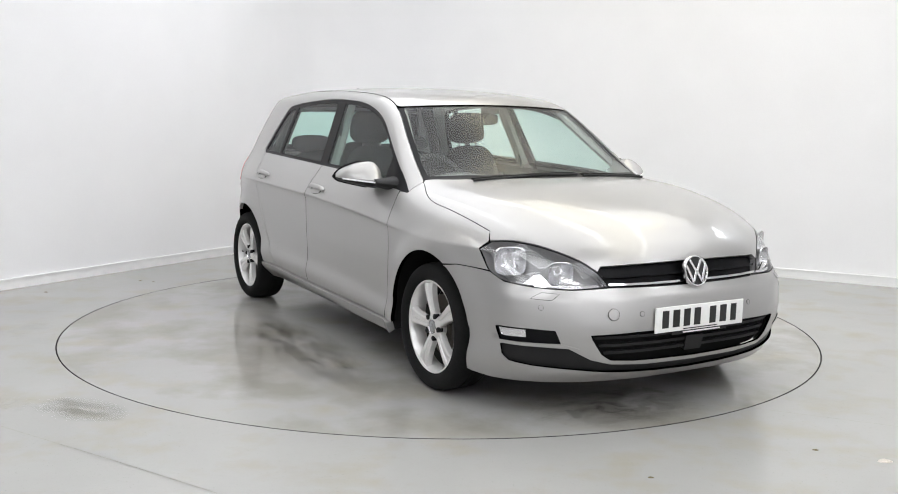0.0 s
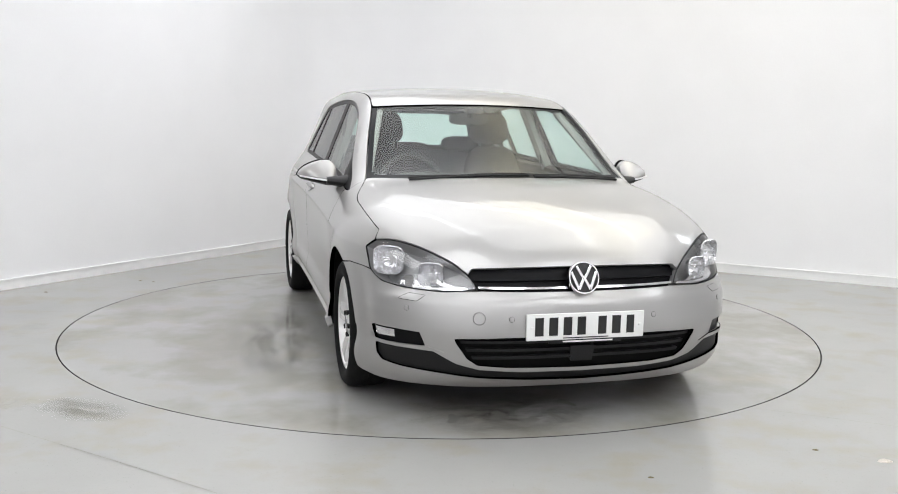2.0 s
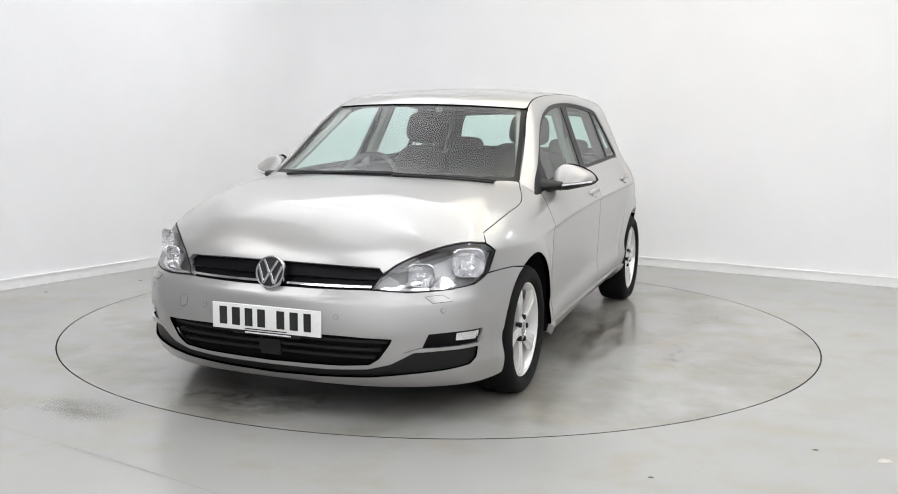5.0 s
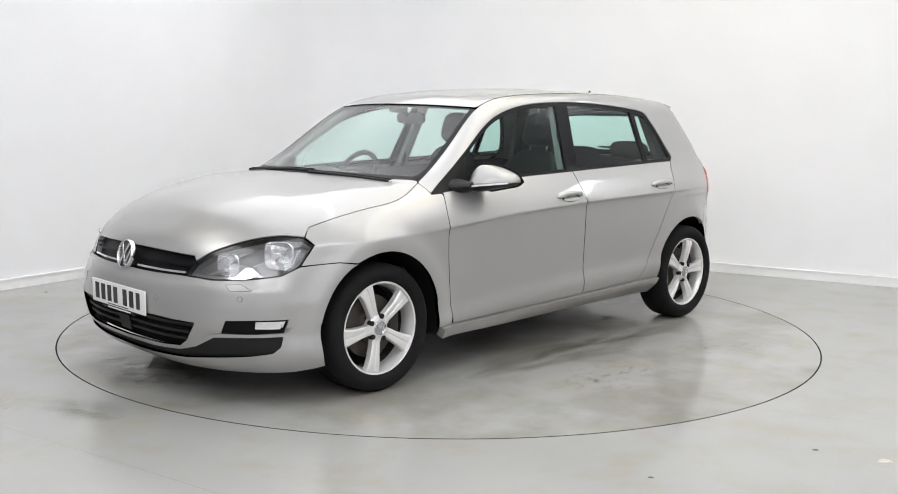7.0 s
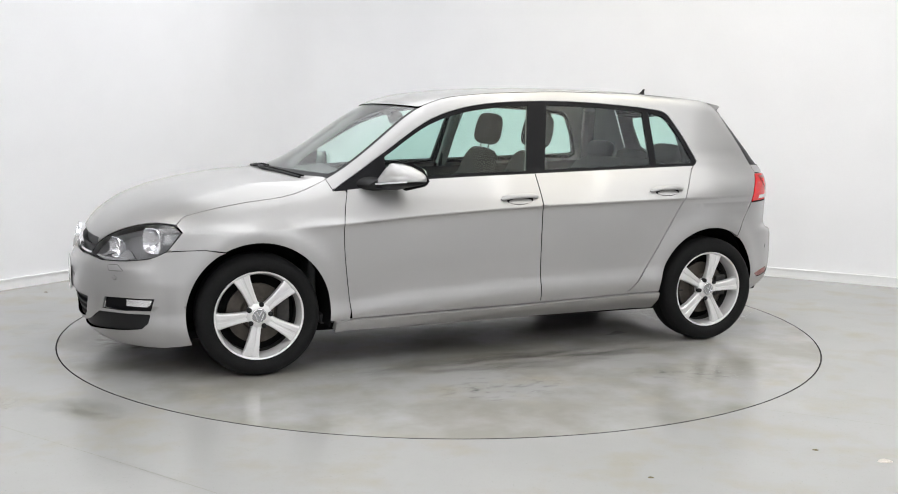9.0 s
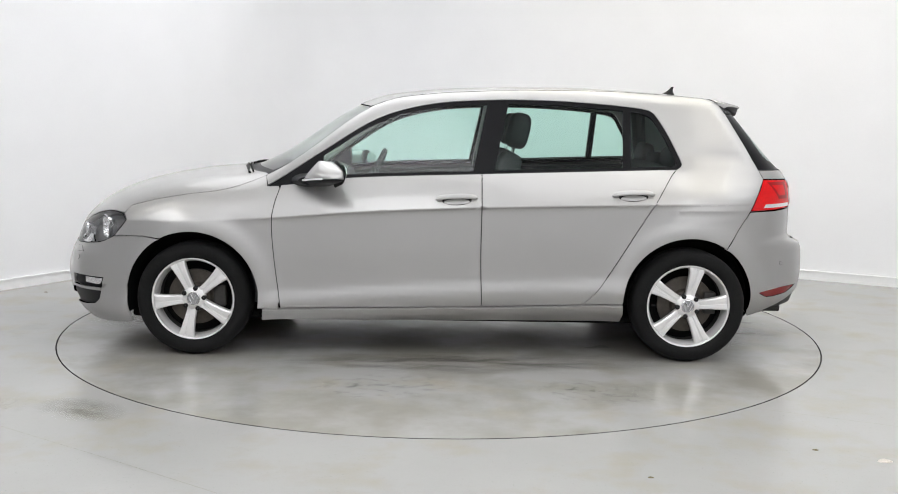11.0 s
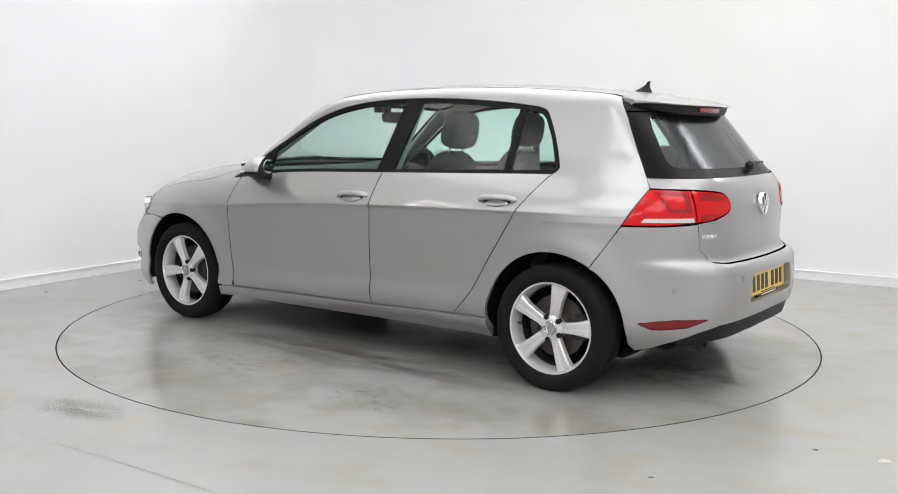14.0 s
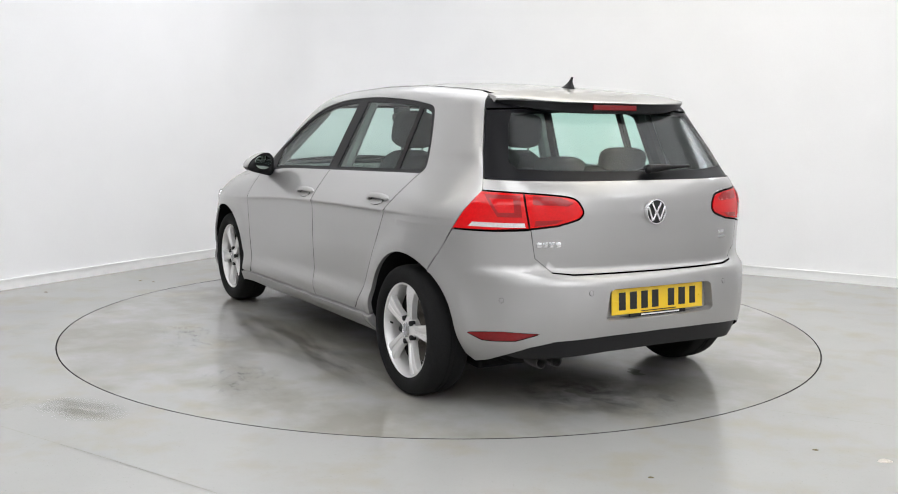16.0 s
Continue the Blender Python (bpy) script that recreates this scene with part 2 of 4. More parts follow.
def curve(xs, ys):
    """A smooth monotone curve through a few keys."""
    o = np.argsort(xs); X = np.array(xs, float)[o]; Y = np.array(ys, float)[o]
    h = np.diff(X); d = np.diff(Y) / h
    m = np.empty(len(X)); m[0], m[-1] = d[0], d[-1]
    for i in range(1, len(X) - 1):
        m[i] = 0 if d[i-1] * d[i] <= 0 else (h[i-1] + h[i]) * 3 / ((2*h[i] + h[i-1]) / d[i-1] + (h[i] + 2*h[i-1]) / d[i])
    def f(x):
        x = np.asarray(x, float); i = np.clip(np.searchsorted(X, x) - 1, 0, len(h) - 1)
        c = np.clip(x, X[0], X[-1]); t = (c - X[i]) / h[i]
        v = (Y[i]*(1+2*t)*(1-t)**2 + m[i]*h[i]*t*(1-t)**2 + Y[i+1]*t*t*(3-2*t) - m[i+1]*h[i]*t*t*(1-t))
        return v + np.where(x < X[0], (x - X[0]) * m[0], 0) + np.where(x > X[-1], (x - X[-1]) * m[-1], 0)
    return f
HUB_X, HUB_Z, ARCH_Z = 1.3185, 0.303, 0.317
crease = curve([1.7, 1.03, .465, -.139, -.73, -1.09, -1.7, -2.1], [.715, .736, .779, .812, .831, .841, .85, .85])
belt = curve([1.6, .927, .48, -.19, -.74, -1.25, -2], [.90, .909, .958, .986, 1.006, 1.024, 1.04])
lower = curve([-.7, -.6, -.55, -.46, -.38, -.3, -.2, -.1, -.03, -.010, 0], [.70, .81, .857, .883, .872, .875, .880, .882, .883, .886, .895])
profile = curve([2.15, 2.115, 2.055, 1.95, 1.785, 1.6, 1.4, 1.14, 1.06, .45, .33, .2, .05, -.1, -.42, -.74, -1.05, -1.37, -1.5, -1.9],
                [.60, .675, .745, .818, .888, .934, .966, .990, 1.018, 1.378, 1.414, 1.432, 1.448, 1.457, 1.468, 1.468, 1.453, 1.429, 1.414, 1.36])
nose = curve([.12, .17, .22, .3, .42, .52, .58, .66, .72, .8], [2.0, 2.08, 2.125, 2.155, 2.172, 2.172, 2.128, 2.105, 2.08, 2.0])
tail = curve([.13, .22, .313, .476, .59, .615, .64, .66, .75, .87, .93, 1.0, 1.04, 1.336, 1.45], [-1.95, -2.03, -2.066, -2.09, -2.082, -2.07, -2.02, -2.0, -2.002, -2.0, -1.99, -1.955, -1.915, -1.65, -1.55])
def smax(a, b, k):
    h = np.maximum(k - np.abs(a - b), 0) / k
    return np.maximum(a, b) + h * h * k / 4
def soft(a, k):
    """Nothing below zero, a straight rise above it, with a rounded turn."""
    return smax(a, np.zeros_like(a), k)
def door_side(x, z):
    zc, zb = crease(x), belt(x)
    glass = lambda q: .618 + .43 * (1.347 - q)
    s = np.clip((z - zc) / (zb - zc), 0, 1)
    return np.where(z < zc, lower(z - zc), np.where(z < zb, .895 + (glass(zb) - .895) * (.8 * s + .2 * s * s), glass(z)))
def flank(x, z):
    y, d = door_side(x, z), z - crease(x)
    u = np.clip((-1.02 - x) / .4, 0, 1); u = u * u * (3 - 2 * u)
    y = y * (1 - u) + u * np.mean([door_side(x, z + o) for o in (-.07, -.035, 0, .035, .07)], 0)
    w = np.clip((x - .72) / .38, 0, 1); w = w * w * (3 - 2 * w)
    wing = np.where(d < 0, .895 + .05 * d, .895 - .26 * d - 2.0 * d * d)
    y = y * (1 - w) + w * np.where(d < -.35, lower(d), wing)
    y = y - (.42 - .20 * np.clip((.68 - z) / .2, 0, 1)) * np.maximum(x - 1.34, 0) ** 2 - (.52 - .27 * np.clip((z - .76) / .36, 0, 1) ** 1.5) * np.maximum(-1.27 - x, 0) ** 2
    for hx in (HUB_X, -HUB_X):
        r = np.hypot(x - hx, z - ARCH_Z)
        y = y + (.024 if hx > 0 else .017) * np.exp(-(np.maximum(r - .345, 0) / .09) ** 3)
    return y
fold = curve([.95, 1.2, 1.5, 1.75, 1.95, 2.1], [.70, .665, .60, .53, .46, .40])
def body(x, y, z):
    """Below 0 inside the car's outer skin."""
    y = np.abs(y)
    side = y - flank(x, z)
    top = (z - (profile(x + .32 * y * y) - (.09 - .03 * np.clip((x + .1) / .5, 0, 1)) * y * y - .088 * np.clip((x - 1.0) / .45, 0, 1) * soft(y - fold(x), .03))) * .88
    front = x - (nose(z) - .37 * (y / .88) ** 3.4)
    rear = (tail(z) + .10 * y * y + .45 * y ** 4 - x) * .93
    k = .05 + .07 * np.clip((x - .7) / .5, 0, 1)
    g = smax(side, top, k)
    return smax(smax(g, front, .07), rear, .09)
def root(f, lo, hi):
    lo, hi = lo + 0., hi + 0.
    for _ in range(28):
        m = (lo + hi) / 2; inside = f(m) < 0
        lo, hi = np.where(inside, m, lo), np.where(inside, hi, m)
    return (lo + hi) / 2
def on_side(x, z):
    y = root(lambda q: body(x, q, z), np.zeros_like(x), np.full_like(x, 1.1)); return np.stack([x, y, z], -1)
def on_top(x, y):
    z = root(lambda q: body(x, y, q), np.full_like(x, .3), np.full_like(x, 1.7)); return np.stack([x, y, z], -1)
FX, RX, GIRTH = 1.25, -1.15, .85
def on_nose(a, z):
    r = root(lambda q: body(FX + q*np.cos(a/GIRTH), q*np.sin(a/GIRTH), z), np.zeros_like(a), np.full_like(a, 1.5))
    return np.stack([FX + r*np.cos(a/GIRTH), r*np.sin(a/GIRTH), z], -1)
def on_tail(a, z):
    r = root(lambda q: body(RX - q*np.cos(a/GIRTH), q*np.sin(a/GIRTH), z), np.zeros_like(a), np.full_like(a, 1.5))
    return np.stack([RX - r*np.cos(a/GIRTH), r*np.sin(a/GIRTH), z], -1)



def normal_of(p):
    e = 0.0015
    g = np.stack([body(*(p + e * a).T) - body(*(p - e * a).T) for a in np.eye(3)], -1)
    return g / np.linalg.norm(g, axis=1)[:, None]


def bend(pts, n=6):
    """A smooth line through a few points."""
    P = [np.array(q, float) for q in pts]
    P = [2 * P[0] - P[1]] + P + [2 * P[-1] - P[-2]]
    out = []
    for i in range(1, len(P) - 2):
        a, b, c, d = P[i - 1:i + 3]
        for k in range(n):
            t = k / n
            out.append(tuple(.5 * (2 * b + (c - a) * t + (2 * a - 5 * b + 4 * c - d) * t * t + (3 * b - a - 3 * c + d) * t ** 3)))
    return out + [tuple(P[-2])]


def dense(loop, step):
    L = np.array(loop, float)
    keep = np.linalg.norm(L - np.roll(L, 1, 0), axis=1) > 1e-4
    L = L[keep]
    out = []
    for a, b in zip(L, np.roll(L, -1, 0)):
        n = max(1, int(np.ceil(np.linalg.norm(b - a) / step)))
        out += [a + (b - a) * k / n for k in range(n)]
    return np.array(out)


def shrink(loop, d):
    """Move a closed loop inwards by d."""
    area = np.sum(loop[:, 0] * np.roll(loop[:, 1], -1) - np.roll(loop[:, 0], -1) * loop[:, 1])
    t = np.roll(loop, -1, 0) - np.roll(loop, 1, 0)
    t /= np.linalg.norm(t, axis=1)[:, None] + 1e-9
    n = np.stack([-t[:, 1], t[:, 0]], -1) * (1 if area > 0 else -1)
    return loop + n * d


def within(q, loop):
    x, y = q[:, 0:1], q[:, 1:2]
    a, b = loop, np.roll(loop, -1, 0)
    cross = ((a[:, 1] > y) != (b[:, 1] > y)) & (x < (b[:, 0] - a[:, 0]) * (y - a[:, 1]) / (b[:, 1] - a[:, 1] + 1e-12) + a[:, 0])
    return cross.sum(1) % 2 == 1


def clearance(q, loop):
    a, b = loop, np.roll(loop, -1, 0)
    ab = b - a
    t = np.clip(((q[:, None] - a) * ab).sum(-1) / ((ab ** 2).sum(-1) + 1e-12), 0, 1)
    return np.linalg.norm(q[:, None] - (a + t[..., None] * ab), axis=-1).min(1)


def sheet(name, loop, place, mat, parent, holes=(), lift=0.0, depth=0.022, gap=0.0026, step=0.04, lines=(), mirror=False, label=""):
    """A panel of the skin: the outline in the plane of place(u, v), laid on the skin and given an edge that turns in."""
    outer = shrink(dense(loop, step * 0.6), gap)
    inner = [shrink(dense(h, step * 0.6), -gap) for h in holes]
    loops = [outer] + inner
    lo, hi = outer.min(0), outer.max(0)
    g = np.stack(np.meshgrid(np.arange(lo[0], hi[0], step), np.arange(lo[1], hi[1], step)), -1).reshape(-1, 2)
    if len(lines):
        g = g[np.min([np.abs(g[:, 1] - f(g[:, 0])) for f in lines], 0) > step * 0.35]
        xs = np.arange(lo[0], hi[0], step * 0.7)
        g = np.concatenate([g] + [np.stack([xs, f(xs) + d], -1) for f in lines for d in (0.008, 0.0, -0.006, -0.012, -0.03)])
    ok = within(g, outer)
    for h in inner:
        ok &= ~within(g, h)
    g = g[ok]
    for h in loops:
        g = g[clearance(g, h) > step * 0.3] if len(g) else g
    pts, edges = [], []
    for h in loops:
        s = len(pts)
        pts += [Vector(q) for q in h]
        edges += [(s + k, s + (k + 1) % len(h)) for k in range(len(h))]
    pts += [Vector(q) for q in g]
    cv, _, cf, *_ = geometry.delaunay_2d_cdt(pts, edges, [], 0, 1e-5)
    q = np.array([tuple(v) for v in cv])
    F = np.array([f for f in cf if len(f) == 3])
    mid = q[F].mean(1)
    ok = within(mid, outer)
    for h in inner:
        ok &= ~within(mid, h)
    F = F[ok]
    P = place(q[:, 0], q[:, 1])
    Nn = normal_of(P)
    P = P + Nn * lift
    tri = np.cross(P[F[:, 1]] - P[F[:, 0]], P[F[:, 2]] - P[F[:, 0]])
    flip = (tri * Nn[F].sum(1)).sum(1) < 0
    F[flip] = F[flip][:, ::-1]
    V, NV, FF = [P], [Nn], [tuple(f) for f in F]
    base = len(P)
    if depth:
        for k, h in enumerate(loops):
            A = place(h[:, 0], h[:, 1])
            n = normal_of(A)
            A = A + n * lift
            t = np.roll(A, -1, 0) - np.roll(A, 1, 0)
            out = np.cross(t, n)
            out /= np.linalg.norm(out, axis=1)[:, None] + 1e-9
            area = np.sum(h[:, 0] * np.roll(h[:, 1], -1) - np.roll(h[:, 0], -1) * h[:, 1])
            c = A.mean(0)
            if ((A - c) * out).sum() < 0:
                out = -out
            if k:
                out = -out
            m = len(h)
            V += [A, A - out * 0.002 - n * depth]
            NV += [out, out]
            FF += [(base + i, base + (i + 1) % m, base + m + (i + 1) % m, base + m + i) for i in range(m)]
            base += 2 * m
    V, NV = np.concatenate(V), np.concatenate(NV)
    made = [mesh_part(name, V, FF, mat, parent, label, NV)]
    if mirror:
        s = np.array([1, -1, 1])
        made.append(mesh_part(name, V * s, [f[::-1] for f in FF], mat, parent, label, NV * s))
    return made


def both(pts):
    """Close a half outline, given from the middle of the car outwards and back, with its mirror image."""
    return list(pts) + [(-u, v) for u, v in reversed(pts)]


def arc(cx, cz, r, a0, a1, n=24):
    return [(cx + r * math.cos(radians(a0 + (a1 - a0) * k / n)), cz + r * math.sin(radians(a0 + (a1 - a0) * k / n))) for k in range(n + 1)]


def nose_at(x, z):
    p = on_side(np.array([x]), np.array([z]))[0]
    return (GIRTH * math.atan2(p[1], p[0] - FX), z)


def tail_at(x, z):
    p = on_side(np.array([x]), np.array([z]))[0]
    return (GIRTH * math.atan2(p[1], RX - p[0]), z)


# ---- the room ----
def room():
    R2 = DISC_R + 0.005
    bm = bmesh.new()
    n = 128
    ringA = [bm.verts.new((R2 * math.cos(2 * math.pi * k / n), R2 * math.sin(2 * math.pi * k / n), 0)) for k in range(n)]
    ringB = [bm.verts.new((14 * math.cos(2 * math.pi * k / n), 14 * math.sin(2 * math.pi * k / n), 0)) for k in range(n)]
    for k in range(n):
        bm.faces.new((ringA[k], ringB[k], ringB[(k + 1) % n], ringA[(k + 1) % n]))
    floor = part("floor", bm, M_FLOOR)
    tagged(floor, "worn pale grey painted floor with faint stains", "floor", kind="structure")
    bm = lathe([(R2, 0.0), (R2, -0.06), (DISC_R - 0.05, -0.06)], 128, "z")
    tagged(part("floor_gap", bm, M_PIT), "dark round gap between floor and turntable", "gap", kind="structure")
    # two straight walls that meet in a rounded corner, and the ones behind the camera
    dl, dr = Vector((0.526, 0.850)), Vector((0.878, -0.479))
    pl, pr = Vector((-3.17, 0.86)), Vector((1.70, 2.60))
    den = dl.x * dr.y - dl.y * dr.x
    s = ((pr - pl).x * dr.y - (pr - pl).y * dr.x) / den
    corner = pl + dl * s
    rad = 0.9
    line = [corner - dl * 4.9]
    a, b = corner - dl * rad, corner + dr * rad
    for k in range(13):
        t = k / 12
        line.append(a * (1 - t) ** 2 + corner * 2 * t * (1 - t) + b * t * t)
    line.append(corner + dr * 10.5)

    def strip(name, path, inner, z0, z1, thick, mat, label, cat):
        P = [Vector(q) for q in path]
        rings = []
        for i, q in enumerate(P):
            d = (P[min(i + 1, len(P) - 1)] - P[max(i - 1, 0)]).normalized()
            nn = Vector((d.y, -d.x))
            i0, o0 = q + nn * inner, q + nn * (inner - thick)
            rings.append([(i0.x, i0.y, z0), (i0.x, i0.y, z1), (o0.x, o0.y, z1), (o0.x, o0.y, z0)])
        return tagged(part(name, loft(rings), mat, angle=30), label, cat, kind="structure")
    strip("wall_back", line, 0, -0.02, CEILING, 0.12, M_WALL, "plain white painted wall with rounded corner", "wall")
    strip("baseboard", line, 0.016, 0.0, 0.066, 0.015, M_SKIRT, "low white painted skirting board", "baseboard")
    strip("trim", line, 0.022, 0.066, 0.078, 0.021, M_SKIRT, "narrow white capping on the skirting board", "trim")
    tail_end = corner - dl * 11.5
    # unseen darker wall, added to cut light and reflections from the left
    strip("wall_left", [tail_end, line[0]], 0, -0.02, CEILING, 0.12, M_DIM, "unseen grey wall added to dim reflections from the left", "wall")
    strip("wall_front", [line[-1], line[-1] - dl * 12.4], 0, -0.02, CEILING, 0.12, M_WALL, "plain white painted wall", "wall")
    strip("wall_side", [line[-1] - dl * 12.4, tail_end - dl * 0.9], 0, -0.02, CEILING, 0.12, M_WALL, "plain white painted wall", "wall")
    bm = box((-13, -13, CEILING), (13, 13, CEILING + 0.1))
    tagged(part("ceiling", bm, M_CEIL), "plain white ceiling", "ceiling", kind="structure")
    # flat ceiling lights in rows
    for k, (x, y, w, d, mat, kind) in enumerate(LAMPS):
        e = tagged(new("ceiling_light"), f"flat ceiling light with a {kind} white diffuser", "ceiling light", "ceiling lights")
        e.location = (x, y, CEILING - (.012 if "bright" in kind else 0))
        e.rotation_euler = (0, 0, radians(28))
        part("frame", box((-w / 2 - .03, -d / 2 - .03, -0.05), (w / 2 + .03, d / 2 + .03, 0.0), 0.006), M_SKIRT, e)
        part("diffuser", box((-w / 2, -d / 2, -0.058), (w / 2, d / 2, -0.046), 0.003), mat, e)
    for x, y, a, l in STRIPS:
        e = tagged(new("strip_light"), "slim white strip light with a bare tube", "strip light", "strip lights")
        e.location = (x, y, CEILING)
        e.rotation_euler = (0, 0, radians(a))
        part("tray", box((-l / 2 - .03, -.035, -.05), (l / 2 + .03, .035, 0.0), 0.006), M_SKIRT, e)
        part("tube", tube([(-l / 2, 0, -.075), (l / 2, 0, -.075)], .018, 12), M_TUBE_BARE, e)
        for k in (1, -1):
            part("tube_holder", box((k * (l / 2 + .01) - .012, -.014, -.095), (k * (l / 2 + .01) + .012, .014, -.045), .003), M_SKIRT, e)
    for x, y, sx, sy, turn, mat, label in FLOOR_MARKS:
        tagged(flat_mark("floor_stain", x, y, sx, sy, turn, .0006, mat), label, "floor stain", kind="structure")
    # old joints on the floor
    for pts in (((-2.3, -1.85), (-1.79, -2.17), (-1.2, -2.55), (-0.75, -2.85)), ((1.43, -1.78), (1.96, -2.02), (2.6, -2.3))):
        bm = bmesh.new()
        vs = []
        for i, (x, y) in enumerate(pts):
            for s_ in (-1, 1):
                vs.append(bm.verts.new((x, y + 0.0018 * s_, 0.0012)))
        for i in range(len(pts) - 1):
            bm.faces.new((vs[2 * i], vs[2 * i + 2], vs[2 * i + 3], vs[2 * i + 1]))
        tagged(part("floor_joint", bm, M_JOINT), "thin filled joint across the painted floor", "floor joint", kind="structure")


FLOOR_MARKS = [(-1.56, -1.92, .26, .15, -30, M_STAIN_DAMP, "faint greenish damp stain on the painted floor"), (-2.02, -1.86, .34, .14, -5, M_STAIN_RUST, "rust-brown gritty marks on the painted floor")]
LAMPS = [(-1.7, 0.8, 1.5, 5.4, M_TUBE_SOFT, "soft"), (0.1, 0.3, 1.5, 5.6, M_TUBE_SOFT, "soft"), (1.75, -0.4, 1.1, 5.6, M_TUBE_WARM, "warm"), (3.4, -1.0, 1.5, 5.6, M_TUBE_SOFT, "soft"),
         (-3.1, -2.9, 1.5, 2.4, M_TUBE_COOL, "cool"), (-0.3, -3.7, 1.5, 2.4, M_TUBE_COOL, "cool"), (2.5, -4.6, 1.5, 2.4, M_TUBE_COOL, "cool"),
         (-3.2, -6.6, 1.5, 3.6, M_TUBE_COOL, "cool"), (-0.6, -7.4, 1.5, 3.6, M_TUBE_COOL, "cool"), (2.0, -7.8, 1.5, 3.6, M_TUBE_COOL, "cool"), (4.6, -6.6, 1.5, 3.6, M_TUBE_COOL, "cool"),
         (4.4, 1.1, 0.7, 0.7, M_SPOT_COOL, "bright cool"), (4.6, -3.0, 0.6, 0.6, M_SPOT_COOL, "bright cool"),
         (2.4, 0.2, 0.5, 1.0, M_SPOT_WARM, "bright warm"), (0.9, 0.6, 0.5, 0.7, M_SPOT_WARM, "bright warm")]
# bare strip lights: middle, turn and length
STRIPS = [(-3.35, -0.95, 5, 1.3), (-2.75, -1.65, 95, 1.3), (-3.2, -2.2, 10, 0.9)]


def turntable():
    e = tagged(new("turntable"), "round grey painted turntable flush with the floor, damp patches", "turntable")
    part("deck", lathe([(DISC_R - 0.003, -0.05), (DISC_R - 0.003, 0.0), (0.0005, 0.0)], 128, "z"), M_DISC, e)
    part("edge_ring", lathe([(DISC_R - 0.0026, -0.05), (DISC_R, -0.045), (DISC_R, -0.002), (DISC_R - 0.001, 0.0), (DISC_R - 0.0026, 0.0), (DISC_R - 0.0026, -0.05)], 128, "z"), M_PIT, e, "dark edge strip")
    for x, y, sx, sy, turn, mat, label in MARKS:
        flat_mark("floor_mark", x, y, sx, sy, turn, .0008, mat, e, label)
    rnd = random.Random(11)
    for x, y, s in PUDDLES:
        bm = bmesh.new()
        n, ph = 26, [rnd.uniform(0, 6.28) for _ in range(4)]
        ring = []
        for k in range(n):
            t = 2 * math.pi * k / n
            r = s * (1 + .35 * math.sin(2 * t + ph[0]) + .22 * math.sin(3 * t + ph[1]) + .16 * math.sin(5 * t + ph[2]) + .10 * math.sin(9 * t + ph[3]))
            ring.append(bm.verts.new((x - PIVOT.x + r * math.cos(t), y - PIVOT.y + .6 * r * math.sin(t), 0.0012)))
        bm.faces.new(ring)
        part("damp_patch", bm, M_WET, e, "thin wet film on the deck")
    return e


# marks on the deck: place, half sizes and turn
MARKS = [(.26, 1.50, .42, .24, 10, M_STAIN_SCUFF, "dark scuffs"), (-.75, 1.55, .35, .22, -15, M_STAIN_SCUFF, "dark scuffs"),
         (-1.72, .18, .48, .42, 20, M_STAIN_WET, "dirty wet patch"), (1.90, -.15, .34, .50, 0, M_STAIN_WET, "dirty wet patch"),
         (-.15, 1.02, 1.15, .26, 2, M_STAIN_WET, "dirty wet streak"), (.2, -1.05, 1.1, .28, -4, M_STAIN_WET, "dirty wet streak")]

# wet spots under the car: place along the car, across it, and size
PUDDLES = [(1.95, -.50, .05), (1.945, -.30, .055), (2.03, -.17, .04), (1.99, -.06, .035), (1.82, .06, .05), (-1.69, .14, .06), (-1.87, .14, .05), (-1.93, -.18, .05), (-1.51, -.36, .06), (-.90, .56, .06)]

# ---- the car ----
door_front_edge = bend([(.858, .912), (.887, .8), (.895, .677), (.881, .492), (.853, .262)])
door_split = bend([(-.210, .986), (-.210, .777), (-.209, .549), (-.218, .284)])
door_rear_edge = bend([(-.752, .303), (-.80, .345), (-.867, .428), (-1.007, .659), (-1.118, .841), (-1.215, .985), (-1.25, 1.024)])
window_top = bend([(.927, .909), (.80, .99), (.622, 1.107), (.353, 1.272), (.071, 1.352), (-.271, 1.379), (-.581, 1.379), (-.888, 1.362), (-1.075, 1.343)])
window_rear = bend([(-1.075, 1.343), (-1.125, 1.328), (-1.16, 1.29), (-1.218, 1.190), (-1.27, 1.075), (-1.275, 1.045), (-1.25, 1.024)])
roof_edge = curve([.95, .65, .344, 0, -1.0, -1.52], [.712, .645, .574, .555, .548, .53])
bonnet_edge = curve([1.68, 1.6, 1.5, 1.4, 1.25, 1.14, 1.05, .98, .935], [.771, .784, .793, .797, .796, .785, .757, .727, .712])
ARCH = .350


def top_z(x, y):
    return float(on_top(np.array([x], float), np.array([y], float))[0, 2])


def edge_on_side(f, xs):
    return [(float(x), top_z(x, float(f(x)))) for x in xs]


def belt_line(x0, x1, n=16, up=0.0):
    return [(float(x), float(belt(x)) + up) for x in np.linspace(x0, x1, n)]


def span(loop, x):
    """Height of a window's upper edge at x."""
    L = sorted(loop)
    return float(np.interp(x, [q[0] for q in L], [q[1] for q in L]))


